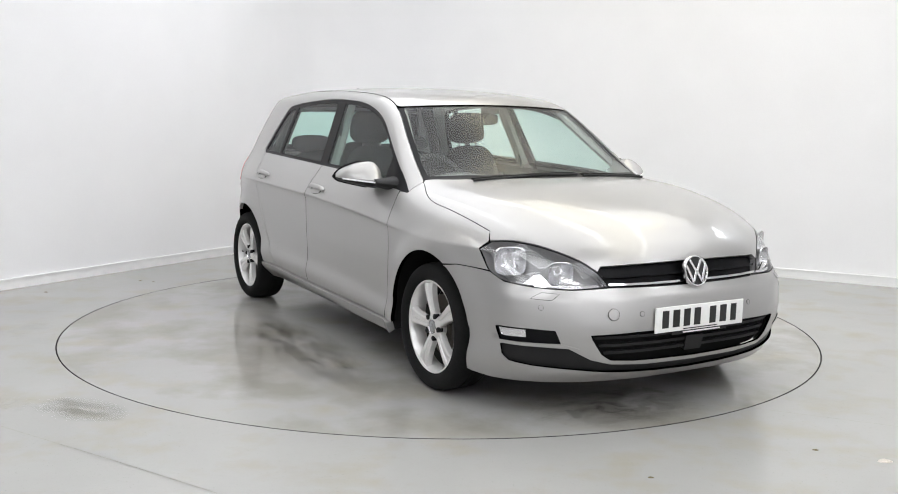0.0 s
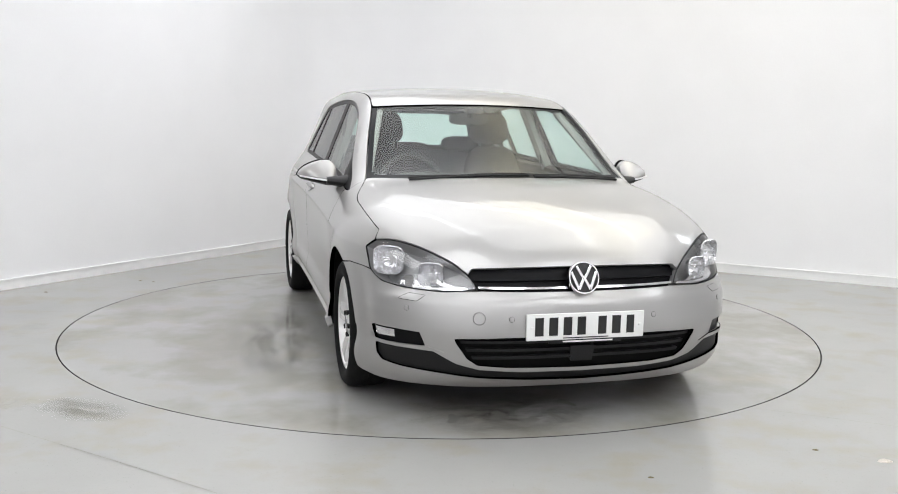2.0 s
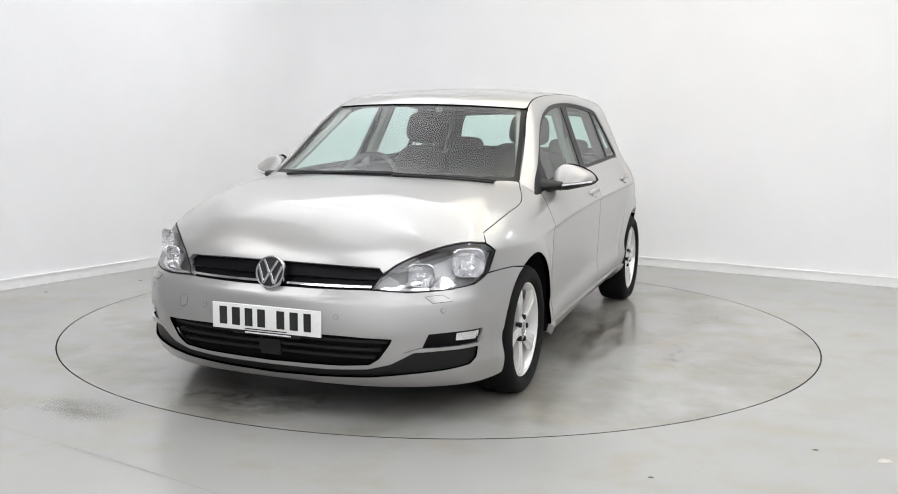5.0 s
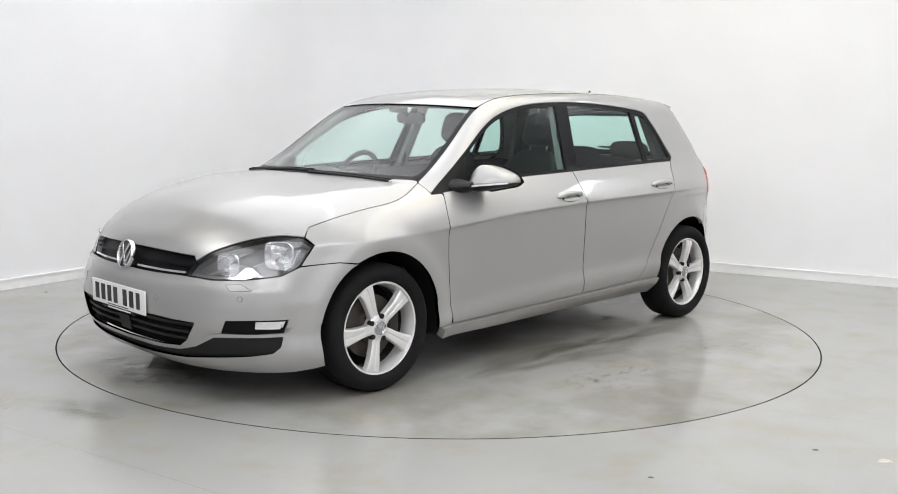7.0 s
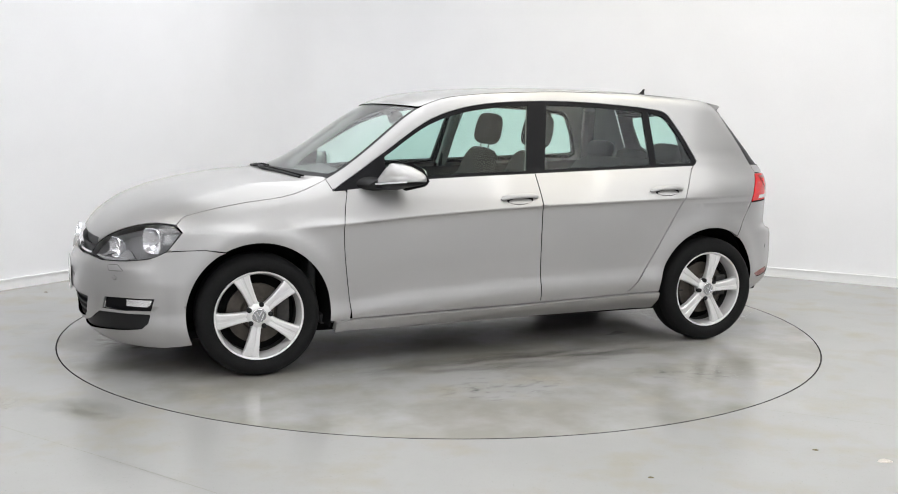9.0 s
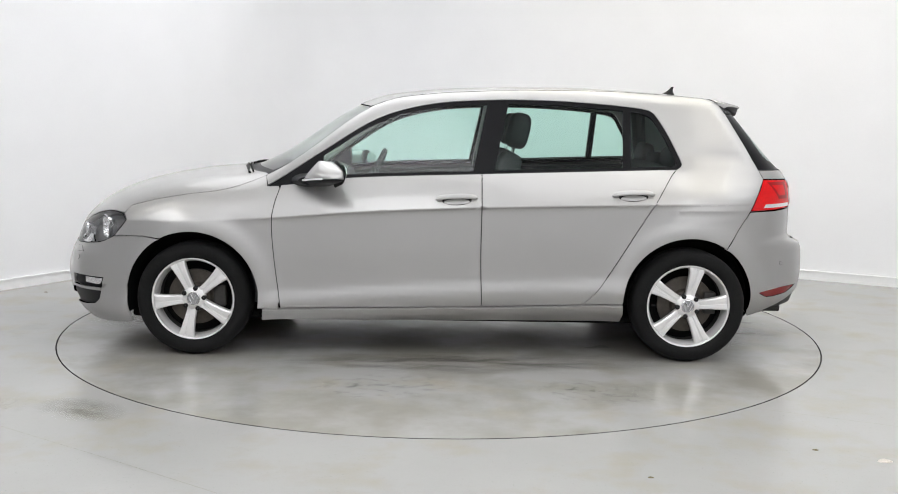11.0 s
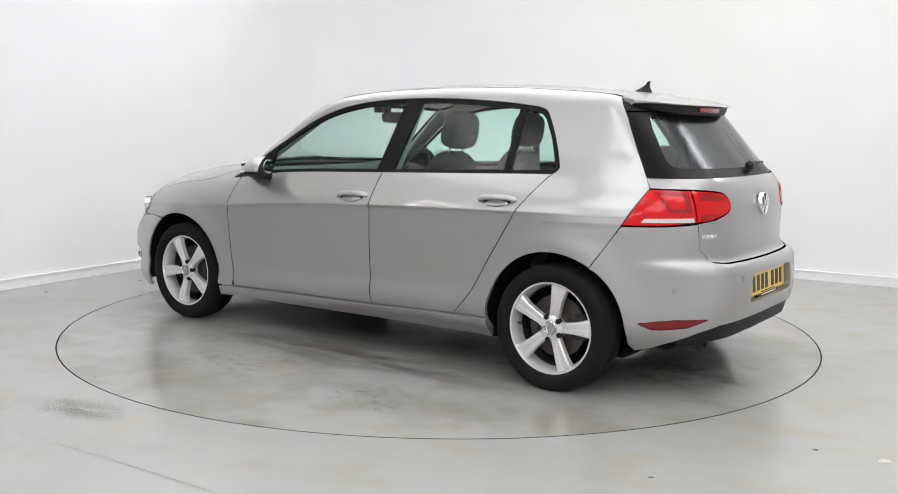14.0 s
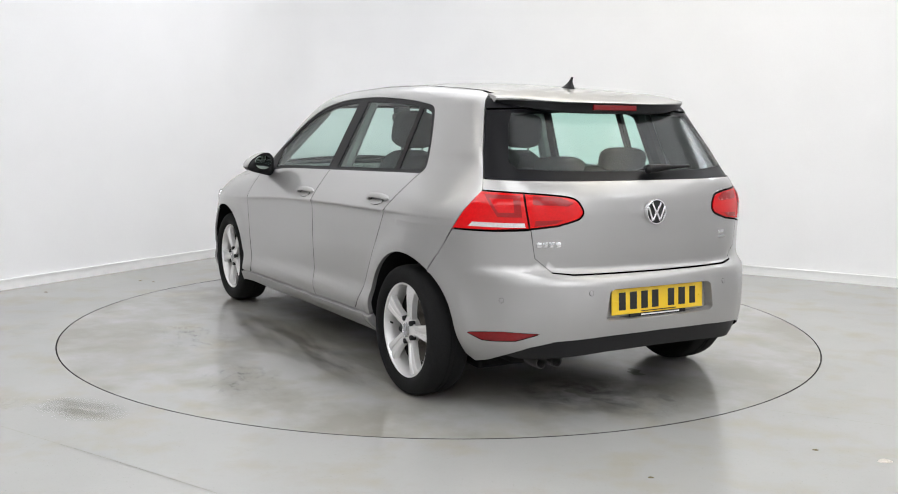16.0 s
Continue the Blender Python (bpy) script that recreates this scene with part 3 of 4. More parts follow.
LAMP_FRONT = bend([(.414, .582), (.455, .636), (.535, .688), (.67, .736), (.80, .757), (.892, .751)]) + bend([(.935, .718), (.908, .677), (.875, .629), (.805, .594), (.695, .579), (.55, .570), (.414, .582)])


def small_bars(parent, rows, mat, name, m, label=""):
    """Plain bars in place of writing: (x, z, width, height), standing off a face by a little."""
    for x, z, w, h in rows:
        bm = box((x - w / 2, -0.0012, z - h / 2), (x + w / 2, 0.0012, z + h / 2), 0, m)
        part(name, bm, mat, parent, label, smooth=False)


def number_plate(car, m, mat, label, foot):
    p = part("number_plate", box((-.26, -.004, -.0555), (.26, .004, .0555), .003, m), mat, car, label)
    widths = [(-.205, .046), (-.143, .048), (-.081, .046), (-.020, .046), (.072, .046), (.135, .048), (.198, .042)]
    small_bars(p, [(x, .002, w * .80, .076) for x, w in widths], M_INK, "character_bar", m @ Matrix.Translation((0, -.0045, 0)), "plain black bar")
    small_bars(p, [(0, -.0475, .20, .004)], M_INK, "maker_line", m @ Matrix.Translation((0, -.0045, 0)))
    for s in (-.238, .238):
        b = lathe([(.006, -.0065), (.005, -.008), (.0005, -.0085)], 10)
        bmesh.ops.transform(b, matrix=m @ Matrix.Translation((s, 0, 0)), verts=b.verts)
        part("screw", b, mat, p)
    part("plate_holder", box((-.16, -.003, -.071), (.16, .006, -.0545), .002, m), M_BLACK, p)
    small_bars(p, [(.01, -.063, .22, .006)], M_PLATE_W, "dealer_line", m @ Matrix.Translation((0, -.0035, 0)), "tiny white line of writing")


def badge(car, m, r, name="badge"):
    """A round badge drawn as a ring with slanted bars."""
    d = part(name, (lambda b: (bmesh.ops.transform(b, matrix=m, verts=b.verts), b)[1])(lathe([(r * .97, .004), (r * .95, -.008), (.0005, -.010)], 40)), M_INK, car, "round black and chrome badge")
    b = lathe([(r, .004), (r, -.010), (r * .97, -.015), (r * .90, -.015), (r * .86, -.010)], 40)
    bmesh.ops.transform(b, matrix=m, verts=b.verts)
    part("ring", b, M_CHROME, d)
    for x0, z0, x1, z1 in ((-.46, .70, -.02, -.08), (.46, .70, .02, -.08), (-.80, .36, -.36, -.72), (.80, .36, .36, -.72), (-.36, -.72, -.02, -.02), (.36, -.72, .02, -.02)):
        a, c = Vector((x0 * r, -.012, z0 * r)), Vector((x1 * r, -.012, z1 * r))
        d_ = (c - a)
        q = Matrix.Translation((a + c) / 2) @ Matrix.Rotation(math.atan2(d_.x, d_.z), 4, "Y")
        part("bar", box((-r * .085, -.004, -d_.length / 2), (r * .085, .003, d_.length / 2), .0015, m @ q), M_CHROME, d)


def wheel(car, x, side, spin):
    w = new("wheel")
    w.parent = car
    w.location = (x, side * .788, HUB_Z)
    w.rotation_euler = (0, 0, 0 if side > 0 else math.pi)
    T = [(.214, .060), (.222, .085), (.240, .0985), (.262, .1025), (.285, .099), (.300, .088), (.308, .074), (.312, .045), (.312, .015), (.3085, .0145), (.3085, .009), (.312, .0085), (.312, -.0085), (.3085, -.009), (.3085, -.0145), (.312, -.015),
         (.312, -.045), (.308, -.074), (.300, -.088), (.262, -.1025), (.222, -.085), (.214, -.06)]
    T = [(.214 + (r - .214) * (.303 - .214) / (.312 - .214), y) for r, y in T]
    part("tyre", lathe(T, 72), M_RUBBER, w, "black rubber tyre")
    rim = part("rim", lathe([(.214, -.08), (.205, -.06), (.196, .02), (.202, .055), (.208, .072), (.212, .083), (.219, .085), (.2225, .082), (.223, .072)], 72), M_ALLOY, w, "silver five-spoke alloy rim")
    part("inner_barrel", lathe([(.204, .05), (.197, .0), (.197, -.05)], 48), M_ALLOYDARK, w)
    part("brake_disc", lathe([(.150, -.012), (.150, .006), (.085, .008), (.075, .030), (.0005, .030)], 40), M_DISCIRON, w)
    part("caliper", box((-.16, -.03, -.05), (-.095, .03, .07), .012), M_ALLOYDARK, w)
    part("wheel_back", lathe([(.200, -.055), (.0005, -.055)], 32), M_PIT, w)
    for k in range(5):
        a = radians(spin + 72 * k)
        rings = []
        for r, hw, top in ((.035, .025, .066), (.07, .0255, .071), (.11, .028, .077), (.15, .033, .081), (.185, .039, .082), (.207, .046, .078)):
            ring = [(r, y, z) for z, y in ((-hw, top - .030), (-hw * .94, top - .004), (-hw * .72, top), (-hw * .2, top - .001), (-hw * .12, top - .005), (hw * .12, top - .005), (hw * .2, top - .001), (hw * .72, top), (hw * .94, top - .004), (hw, top - .030))]
            rings.append(ring)
        b = loft(rings)
        bmesh.ops.transform(b, matrix=Matrix.Rotation(-a, 4, "Y"), verts=b.verts)
        part("spoke", b, M_ALLOY, w, angle=25)
        c = lathe([(.0125, .060), (.0125, .0845), (.009, .0865), (.0005, .0865)], 12)
        off = a + radians(36)
        bmesh.ops.transform(c, matrix=Matrix.Translation((.056 * math.cos(off), -.004, .056 * math.sin(off))), verts=c.verts)
        part("wheel_bolt", c, M_BLACK, w)
    part("hub", lathe([(.060, .03), (.064, .066), (.052, .074), (.036, .078)], 40), M_ALLOY, w)
    cap = part("centre_cap", lathe([(.033, .070), (.031, .077), (.0005, .0775)], 32), M_LAMPDARK, w, "dark round centre cap with a chrome ring")
    part("cap_ring", lathe([(.034, .070), (.034, .079), (.031, .0805), (.029, .0775)], 32), M_CHROME, cap)
    for x0, z0, x1, z1 in ((-.014, .022, 0, -.004), (.014, .022, 0, -.004), (-.024, .010, -.010, -.024), (.024, .010, .010, -.024)):
        part("cap_bar", tube([(x0, .079, z0), (x1, .079, z1)], .0026, 6), M_CHROME, cap)
    part("valve", box((.165, .06, -.004), (.19, .066, .004), .002), M_BLACK, w)
    return w


def door_handle(parent, x, z, side):
    P = on_side(np.array([x]), np.array([z]))
    n = Vector(normal_of(P)[0])
    along = Vector((1, 0, -.045)).cross(n).cross(n).normalized() * -1
    m = Matrix((along, n, along.cross(n))).transposed().to_4x4()
    m.translation = Vector(P[0])
    m = Matrix.Scale(side, 4, (0, 1, 0)) @ m
    rings = []
    for u in np.linspace(-1, 1, 21):
        end = math.sqrt(max(0.0, 1 - max(0.0, (abs(u) - .86) / .14) ** 2))
        d = .030 * (1 - .72 * abs(u) ** 4)
        rings.append([(u * .112, d - .009 + .008 * math.cos(a), (.0125 * end + .0015) * math.sin(a) + .007 + .004 * (1 - u * u)) for a in np.linspace(0, 2 * math.pi, 14, endpoint=False)])
    b = loft(rings)
    bmesh.ops.transform(b, matrix=m, verts=b.verts)
    part("door_handle", b, M_PAINT, parent, "body-coloured pull handle")
    # black ellipse round the grip: the bowl's shade put in as colour
    b = lathe([(.078, .0010), (.074, .0026), (.0005, .0022)], 36)
    bmesh.ops.transform(b, matrix=m @ Matrix.Translation((.0, 0, -.003)) @ Matrix.Diagonal((1, 1, .36, 1)), verts=b.verts)
    part("handle_shade", b, M_BLACK, parent, "black disc standing in for shade in the grip bowl")
    b = lathe([(.066, .0010), (.062, .0042), (.0005, .0040)], 36)
    bmesh.ops.transform(b, matrix=m @ Matrix.Translation((.0, 0, -.012)) @ Matrix.Diagonal((1.06, 1, .27, 1)), verts=b.verts)
    part("handle_cup", b, M_PAINT, parent)


def door_mirror(car, side):
    S = Matrix.Scale(side, 4, (0, 1, 0))
    e = new("door_mirror")
    e.parent = car

    def shell(lo, hi, grow, deep=1.0):
        rings = []
        for v in np.linspace(0, 1, 15):
            y = .822 + .196 * v
            zt = 1.058 - .070 * max(0, v - .25) ** 1.6 / .75 ** 1.6 - .012 * (1 - v) ** 2
            zb = .902 + .046 * v
            xb = .565 - .085 * v
            xf = .735 - .115 * v ** 2.2
            end = math.sqrt(max(0.0, 1 - max(0, (v - .8) / .2) ** 2)) if v > .8 else 1
            end -= .4 * (max(0, .22 - v) / .22) ** 2
            cz, cx = (zt + zb) / 2 - .004, (xb + xf) / 2
            ring = []
            for k in range(24):
                a = 2 * math.pi * k / 24
                ex = (abs(math.cos(a)) ** .62) * math.copysign(1, math.cos(a))
                ez = (abs(math.sin(a)) ** .75) * math.copysign(1, math.sin(a))
                z = cz + (zt - zb) / 2 * ez * max(end, .04)
                x = cx + (xf - xb) / 2 * ex * max(end, .04)
                x -= .75 * max(0.0, z - zb - .035) * max(0.0, ex) * max(end, .04)
                zmid = .942 + .018 * v
                ring.append((min(x + grow * ex, xb + deep), y, min(max(z + grow * ez, lo * zmid + (1 - lo) * .0), hi * zmid + (1 - hi) * 2.0)))
            rings.append(ring)
        b = loft(rings)
        bmesh.ops.transform(b, matrix=S, verts=b.verts)
        return b
    part("mirror_cap", shell(1, 0, 0), M_PAINT, e, "silver painted mirror cap")
    part("mirror_body", shell(0, 1, -.003), M_BLACK, e, "black plastic mirror underside")
    part("mirror_surround", shell(0, 0, .0015, .014), M_BLACK, e, "black rim round the mirror glass")
    rings = []
    for v in np.linspace(0, 1, 9):
        y = .87 + .140 * v
        x = .738 - .115 * ((y - .825) / .19) ** 2.2
        rings.append([(x + .004, y, .942 + .018 * v + d) for d in (-.004, .004)] + [(x - .02, y, .942 + .018 * v + d) for d in (.004, -.004)])
    b = loft(rings)
    bmesh.ops.transform(b, matrix=S, verts=b.verts)
    part("indicator", b, M_SKIRT, e, "slim clear indicator strip")
    b = lathe([(.5, -.002), (.5, .002), (.0005, .003)], 28, "x")
    bmesh.ops.transform(b, matrix=S @ Matrix.Translation((.518, .910, .990)) @ Matrix.Rotation(radians(23), 4, "Z") @ Matrix.Diagonal((-1, .135, .082, 1)), verts=b.verts)
    part("mirror_glass", b, M_MIRROR, e, "oval mirror glass")
    rings = []
    for v in np.linspace(0, 1, 7):
        y, hx, hz = .76 + .12 * v, .085 - .015 * v, .030 - .008 * v + .02 * (1 - v) ** 3
        rings.append([(.735 - .05 * v + hx * math.cos(q), y, .930 + .012 * v + hz * math.sin(q)) for q in np.linspace(0, 2 * math.pi, 16, endpoint=False)])
    b = loft(rings)
    bmesh.ops.transform(b, matrix=S, verts=b.verts)
    part("mirror_arm", b, M_BLACK, e)


def headlamp(car, side):
    s = np.array([1, side, 1])

    def flipped(place):
        return lambda a, z: place(a, z)
    L = [(u, v) for u, v in LAMP_FRONT]
    hl = new("headlamp")
    hl.parent = car
    hl["label"] = "clear headlamp with twin round reflectors"

    def lay(name, loop, mat, lift, depth, gap, par, label=""):
        o = sheet(name, loop, on_nose, mat, hl, lift=lift, depth=depth, gap=gap, step=.025, label=label)[0]
        if side < 0:
            me = o.data
            co = np.array([v.co[:] for v in me.vertices]) * s
            fs = [tuple(reversed(p.vertices)) for p in me.polygons]
            bpy.data.objects.remove(o)
            o = mesh_part(name, co, fs, mat, hl, label)
        o.parent = par
        return o
    lay("housing", L, M_LAMPDARK, -.072, 0, 0, hl, "dark grey lamp bezel")
    lay("lens", L, M_LENS, -.001, 0, .004, hl, "clear lamp cover")
    rim = [(u, v) for u, v in L]
    inside = [tuple(q) for q in shrink(dense(rim, .02), .0036)]
    for name, mat, lift, depth, label in (("seal", M_GLOSSBLACK, -.0005, .004, "black lamp surround"), ("bezel_wall", M_LAMPDARK, -.005, .066, "grey inner wall of the lamp")):
        o = sheet(name, rim, on_nose, mat, hl, holes=[inside], lift=lift, depth=depth, gap=.001, step=.02)[0]
        if side < 0:
            co = np.array([v.co[:] for v in o.data.vertices]) * s
            fs = [tuple(reversed(p.vertices)) for p in o.data.polygons]
            bpy.data.objects.remove(o)
            o = mesh_part(name, co, fs, mat, hl)
        o["label"] = label
    for a, z, r in ((.795, .678, .062), (.597, .636, .050)):
        P = on_nose(np.array([a]), np.array([z]))
        n = normal_of(P)[0]
        c = P[0] - n * .010
        d = Vector((0.86, 0.50 if a > .7 else 0.36, -0.02)).normalized()
        q = d.to_track_quat("Y", "Z").to_matrix().to_4x4()
        put = Matrix.Scale(side, 4, (0, 1, 0)) @ Matrix.Translation(c - np.array(d) * .012) @ q
        b = bmesh.new()
        rings = []
        for k, (f, y) in enumerate(((1.10, .006), (1.04, .010), (1.0, .004), (.84, -.018), (.62, -.034), (.36, -.044), (.16, -.046))):
            ring = []
            for h in range(28):
                w = 2 * math.pi * h / 28
                flute = 1 + (.035 if h % 2 and 1 < k < 6 else 0)
                e = (abs(math.cos(w)) ** 4 + abs(math.sin(w)) ** 4) ** -.25
                ring.append((r * f * e * math.cos(w) * 1.02, y * (flute if k > 2 else 1), r * f * e * math.sin(w) * .92))
            rings.append(ring)
        b = loft(rings, caps=False)
        b.faces.new([v for v in list(b.verts)[-28:]])
        bmesh.ops.transform(b, matrix=put, verts=b.verts)
        part("reflector", b, M_LAMPBOWL, hl, "bright fluted squarish reflector", smooth=False)
        b = lathe([(.007, -.04), (.007, -.004), (.004, .0), (.0005, .001)], 14)
        bmesh.ops.transform(b, matrix=put, verts=b.verts)
        part("bulb", b, M_CHROME, hl)
    for loop in ([(.44, .583), (.54, .578), (.69, .583), (.70, .592), (.55, .589), (.46, .592)], [(.625, .588), (.735, .592), (.70, .628), (.675, .632)], [(.50, .592), (.535, .592), (.60, .612), (.575, .622)]):
        lay("chrome_fin", loop, M_CHROME, -.018, .01, 0, hl)


def tail_lamp(car, side):
    s = np.array([1, side, 1])
    tl = new("tail_lamp")
    tl.parent = car
    tl["label"] = "red two-piece tail lamp with clear reversing strip"

    def lay(name, loop, mat, lift, depth, gap, label=""):
        o = sheet(name, loop, on_tail, mat, tl, lift=lift, depth=depth, gap=gap, step=.025, label=label)[0]
        if side < 0:
            co = np.array([v.co[:] for v in o.data.vertices]) * s
            fs = [tuple(reversed(p.vertices)) for p in o.data.polygons]
            bpy.data.objects.remove(o)
            o = mesh_part(name, co, fs, mat, tl, label)
        return o
    outer = [tail_at(-1.640, .811), tail_at(-1.682, .892), tail_at(-1.724, .974), (.67, .972), (.593, .969), (.58, .90), (.566, .825), (.70, .814)]
    inner = [(.591, .969)] + bend([(.50, .963), (.42, .953), (.385, .938), (.362, .903), (.362, .882), (.385, .862), (.46, .838)]) + [(.564, .825), (.578, .90)]
    lay("seal", outer, M_GLOSSBLACK, -.003, .03, .001)
    lay("seal", inner, M_GLOSSBLACK, -.003, .03, .001)
    lay("outer_lens", outer, M_RED, .003, .006, .0025, "bright red lens")
    lay("inner_lens", inner, M_RED, .003, .006, .0025, "bright red lens")
    frame_loop = [(.745, .960), (.606, .960), (.594, .872), (.685, .870)]
    lay("brake_lens", frame_loop, M_MIDRED, .0044, .003, 0, "deep red square frame")
    lay("brake_lens_middle", [(.722, .944), (.630, .944), (.622, .890), (.683, .888)], M_RED, .0062, .003, 0, "bright red square lens")
    lay("lens_band", [(.560, .960), (.45, .952), (.40, .930), (.42, .918), (.555, .924)], M_MIDRED, .0046, .003, 0)
    lay("reversing_lens", [(.785, .846), (.585, .848), (.58, .829), (.80, .826)], M_CLEARLENS, .0055, .003, 0, "clear ribbed strip")
    lay("reversing_lens", [(.545, .858), (.44, .862), (.47, .846), (.55, .834)], M_MIDRED, .0048, .003, 0)


def fender_liner(car, x, side):
    b = lathe([(ARCH + .012, .0), (ARCH + .012, -.30), (.06, -.30)], 48)
    bmesh.ops.delete(b, geom=[v for v in b.verts if v.co.z < -.13], context="VERTS")
    bmesh.ops.transform(b, matrix=Matrix.Translation((x, side * .853, ARCH_Z)) @ Matrix.Scale(side, 4, (0, 1, 0)), verts=b.verts)
    for v in b.verts:
        if abs(v.co.y) > .85:
            edge = on_side(np.array([v.co.x]), np.array([max(v.co.z, .23)]))[0]
            v.co.y = side * (abs(float(edge[1])) - .014)
    part("wheel_arch_liner", b, M_PIT, car, "black wheel arch liner")


def shell(car):
    F = (HUB_X, HUB_Z)
    # doors below the waistline
    front_door = door_front_edge + [(.863, .262)] + [(x, .262 + (.863 - x) * .0205) for x in np.linspace(.8, -.2, 8)] + door_split[::-1] + belt_line(-.19, .85, 20)
    rear_door = door_split + [(x, .284 + (-.208 - x) * .035) for x in np.linspace(-.25, -.72, 5)] + door_rear_edge + belt_line(-1.235, -.215, 18)
    fd = sheet("front_door", front_door, on_side, M_PAINT, car, lines=[crease], mirror=True, step=.03)
    rd = sheet("rear_door", rear_door, on_side, M_PAINT, car, lines=[crease], mirror=True, step=.03)
    for k, s in ((0, 1), (1, -1)):
        door_handle(fd[k], -.078, .852, s)
        door_handle(rd[k], -1.005, .884, s)
    # rear quarter with C-pillar, roof rail and A-pillar in one
    quarter = [(-.752, .303)] + door_rear_edge[1:-1] + window_rear[::-1] + window_top[::-1][1:-1] + [(.930, .911), (.948, .955)]
    quarter += edge_on_side(roof_edge, np.linspace(.94, -1.49, 44))
    quarter += bend([(-1.535, 1.325), (-1.62, 1.175), (-1.70, 1.030), (-1.728, .978)], 4) + [(-1.638, .808), (-1.508, .607)]
    a0 = math.degrees(math.atan2(.607 - ARCH_Z, -1.508 + HUB_X))
    quarter += arc(-HUB_X, ARCH_Z, ARCH, a0, -1, 26)
    sheet("rear_quarter_panel", quarter, on_side, M_PAINT, car, lines=[crease], mirror=True, gap=.0015, step=.028)
    foot = lambda x: .262 + (.863 - x) * .0205 if x > -.208 else .284 + (-.208 - x) * .035
    sill = [(x, foot(x) - .001) for x in np.linspace(.945, -.966, 22)] + [(-.972, .262), (-.965, .216)] + [(x, .208 + .004 * (.97 - x)) for x in np.linspace(-.95, .950, 22)]
    sheet("sill", sill, on_side, M_PAINT, car, mirror=True, gap=.001, lift=.017, depth=.04, step=.02)
    # front wing
    a1 = math.degrees(math.atan2(.624 - ARCH_Z, 1.478 - HUB_X))
    wing = arc(HUB_X, ARCH_Z, ARCH, a1, 188, 26) + [(.970, .20), (.960, .255), (.866, .256)] + door_front_edge[::-1][1:-1] + [(.868, .908), (.930, .905), (.946, .952)]
    wing += edge_on_side(bonnet_edge, np.linspace(.95, 1.665, 24)) + [tuple(q) for q in on_nose(*np.array([(.902, .7505), (.937, .7185), (.910, .677), (.879, .631)]).T)[:, [0, 2]]] + [(1.66, .634), (1.574, .638)]
    wing[26:29] = [(.972, .262), (.966, .262), (.87, .258)]
    sheet("front_wing", wing, on_side, M_PAINT, car, lines=[crease], mirror=True, gap=.0015, step=.024)
    # bonnet
    bonnet = [(1.19 - .50 * y * y, y) for y in np.linspace(0, .705, 12)] + [(x, float(bonnet_edge(x))) for x in np.linspace(.955, 1.66, 22)]
    lamp_top = bend([(.900, .7515), (.80, .7585), (.67, .7375), (.535, .6895), (.458, .641)], 4)
    bonnet += [tuple(q) for q in on_nose(*np.array(lamp_top).T)[:, :2]] + [tuple(q) for q in on_nose(*np.array(bend([(.445, .662), (.25, .669), (0, .672)], 4)).T)[:, :2]]
    bonnet = bonnet + [(x, -y) for x, y in reversed(bonnet[1:-1])]
    sheet("bonnet", bonnet, on_top, M_PAINT, car, gap=.0012, lines=[fold, lambda x: -fold(x)], step=.03, label="smooth silver bonnet")
    # roof and windscreen
    roof = [(.505 - .33 * y * y, y) for y in np.linspace(0, .565, 10)] + [(x, float(roof_edge(x))) for x in np.linspace(.38, -1.47, 30)] + [(-1.50, y) for y in np.linspace(.50, 0, 8)]
    roof = roof + [(x, -y) for x, y in reversed(roof[1:-1])]
    sheet("roof", roof, on_top, M_PAINT, car, gap=.0015)
    screen = [(1.215 - .50 * y * y, y) for y in np.linspace(0, .700, 12)] + [(x, float(roof_edge(x)) - .001) for x in np.linspace(.93, .40, 16)] + [(.512 - .33 * y * y, y) for y in np.linspace(.56, 0, 8)]
    screen = [(x, y) for x, y in screen]
    screen = screen + [(x, -y) for x, y in reversed(screen[1:-1])]
    pane = [(1.10 - .40 * y * y, y) for y in np.linspace(0, .66, 10)] + [(x, float(roof_edge(x)) - .030) for x in np.linspace(.89, .43, 12)] + [(.485 - .33 * y * y, y) for y in np.linspace(.53, 0, 8)]
    pane = pane + [(x, -y) for x, y in reversed(pane[1:-1])]
    sheet("windscreen_surround", screen, on_top, M_GLOSSBLACK, car, holes=[pane], lift=-.006, depth=.01, gap=0.0, label="black windscreen border")
    sheet("windscreen", pane, on_top, M_SCREEN, car, lift=-.006, depth=0, gap=-.002, step=.05, label="faintly green windscreen")
    # side windows
    dlo = window_top + window_rear[1:] + belt_line(-1.245, .915, 30)
    top = window_top + window_rear
    fg = belt_line(.64, -.165, 12, .016) + [(x, span(top, x) - .020) for x in np.linspace(-.238, .64, 20)]
    rg = belt_line(-.275, -.965, 10, .016) + [(x, span(top, x) - .020) for x in np.linspace(-.975, -.352, 12)]
    qg = belt_line(-1.005, -1.222, 5, .016) + [(-1.25, 1.052), (-1.245, 1.072), (-1.195, 1.19), (-1.137, 1.285), (-1.110, 1.308), (-1.07, 1.320), (-1.015, 1.328)]
    frames = sheet("window_frame", dlo, on_side, M_GLOSSBLACK, car, holes=[fg, rg, qg], lift=-.005, depth=.02, gap=-.001, mirror=True, label="gloss black window surround and pillar")
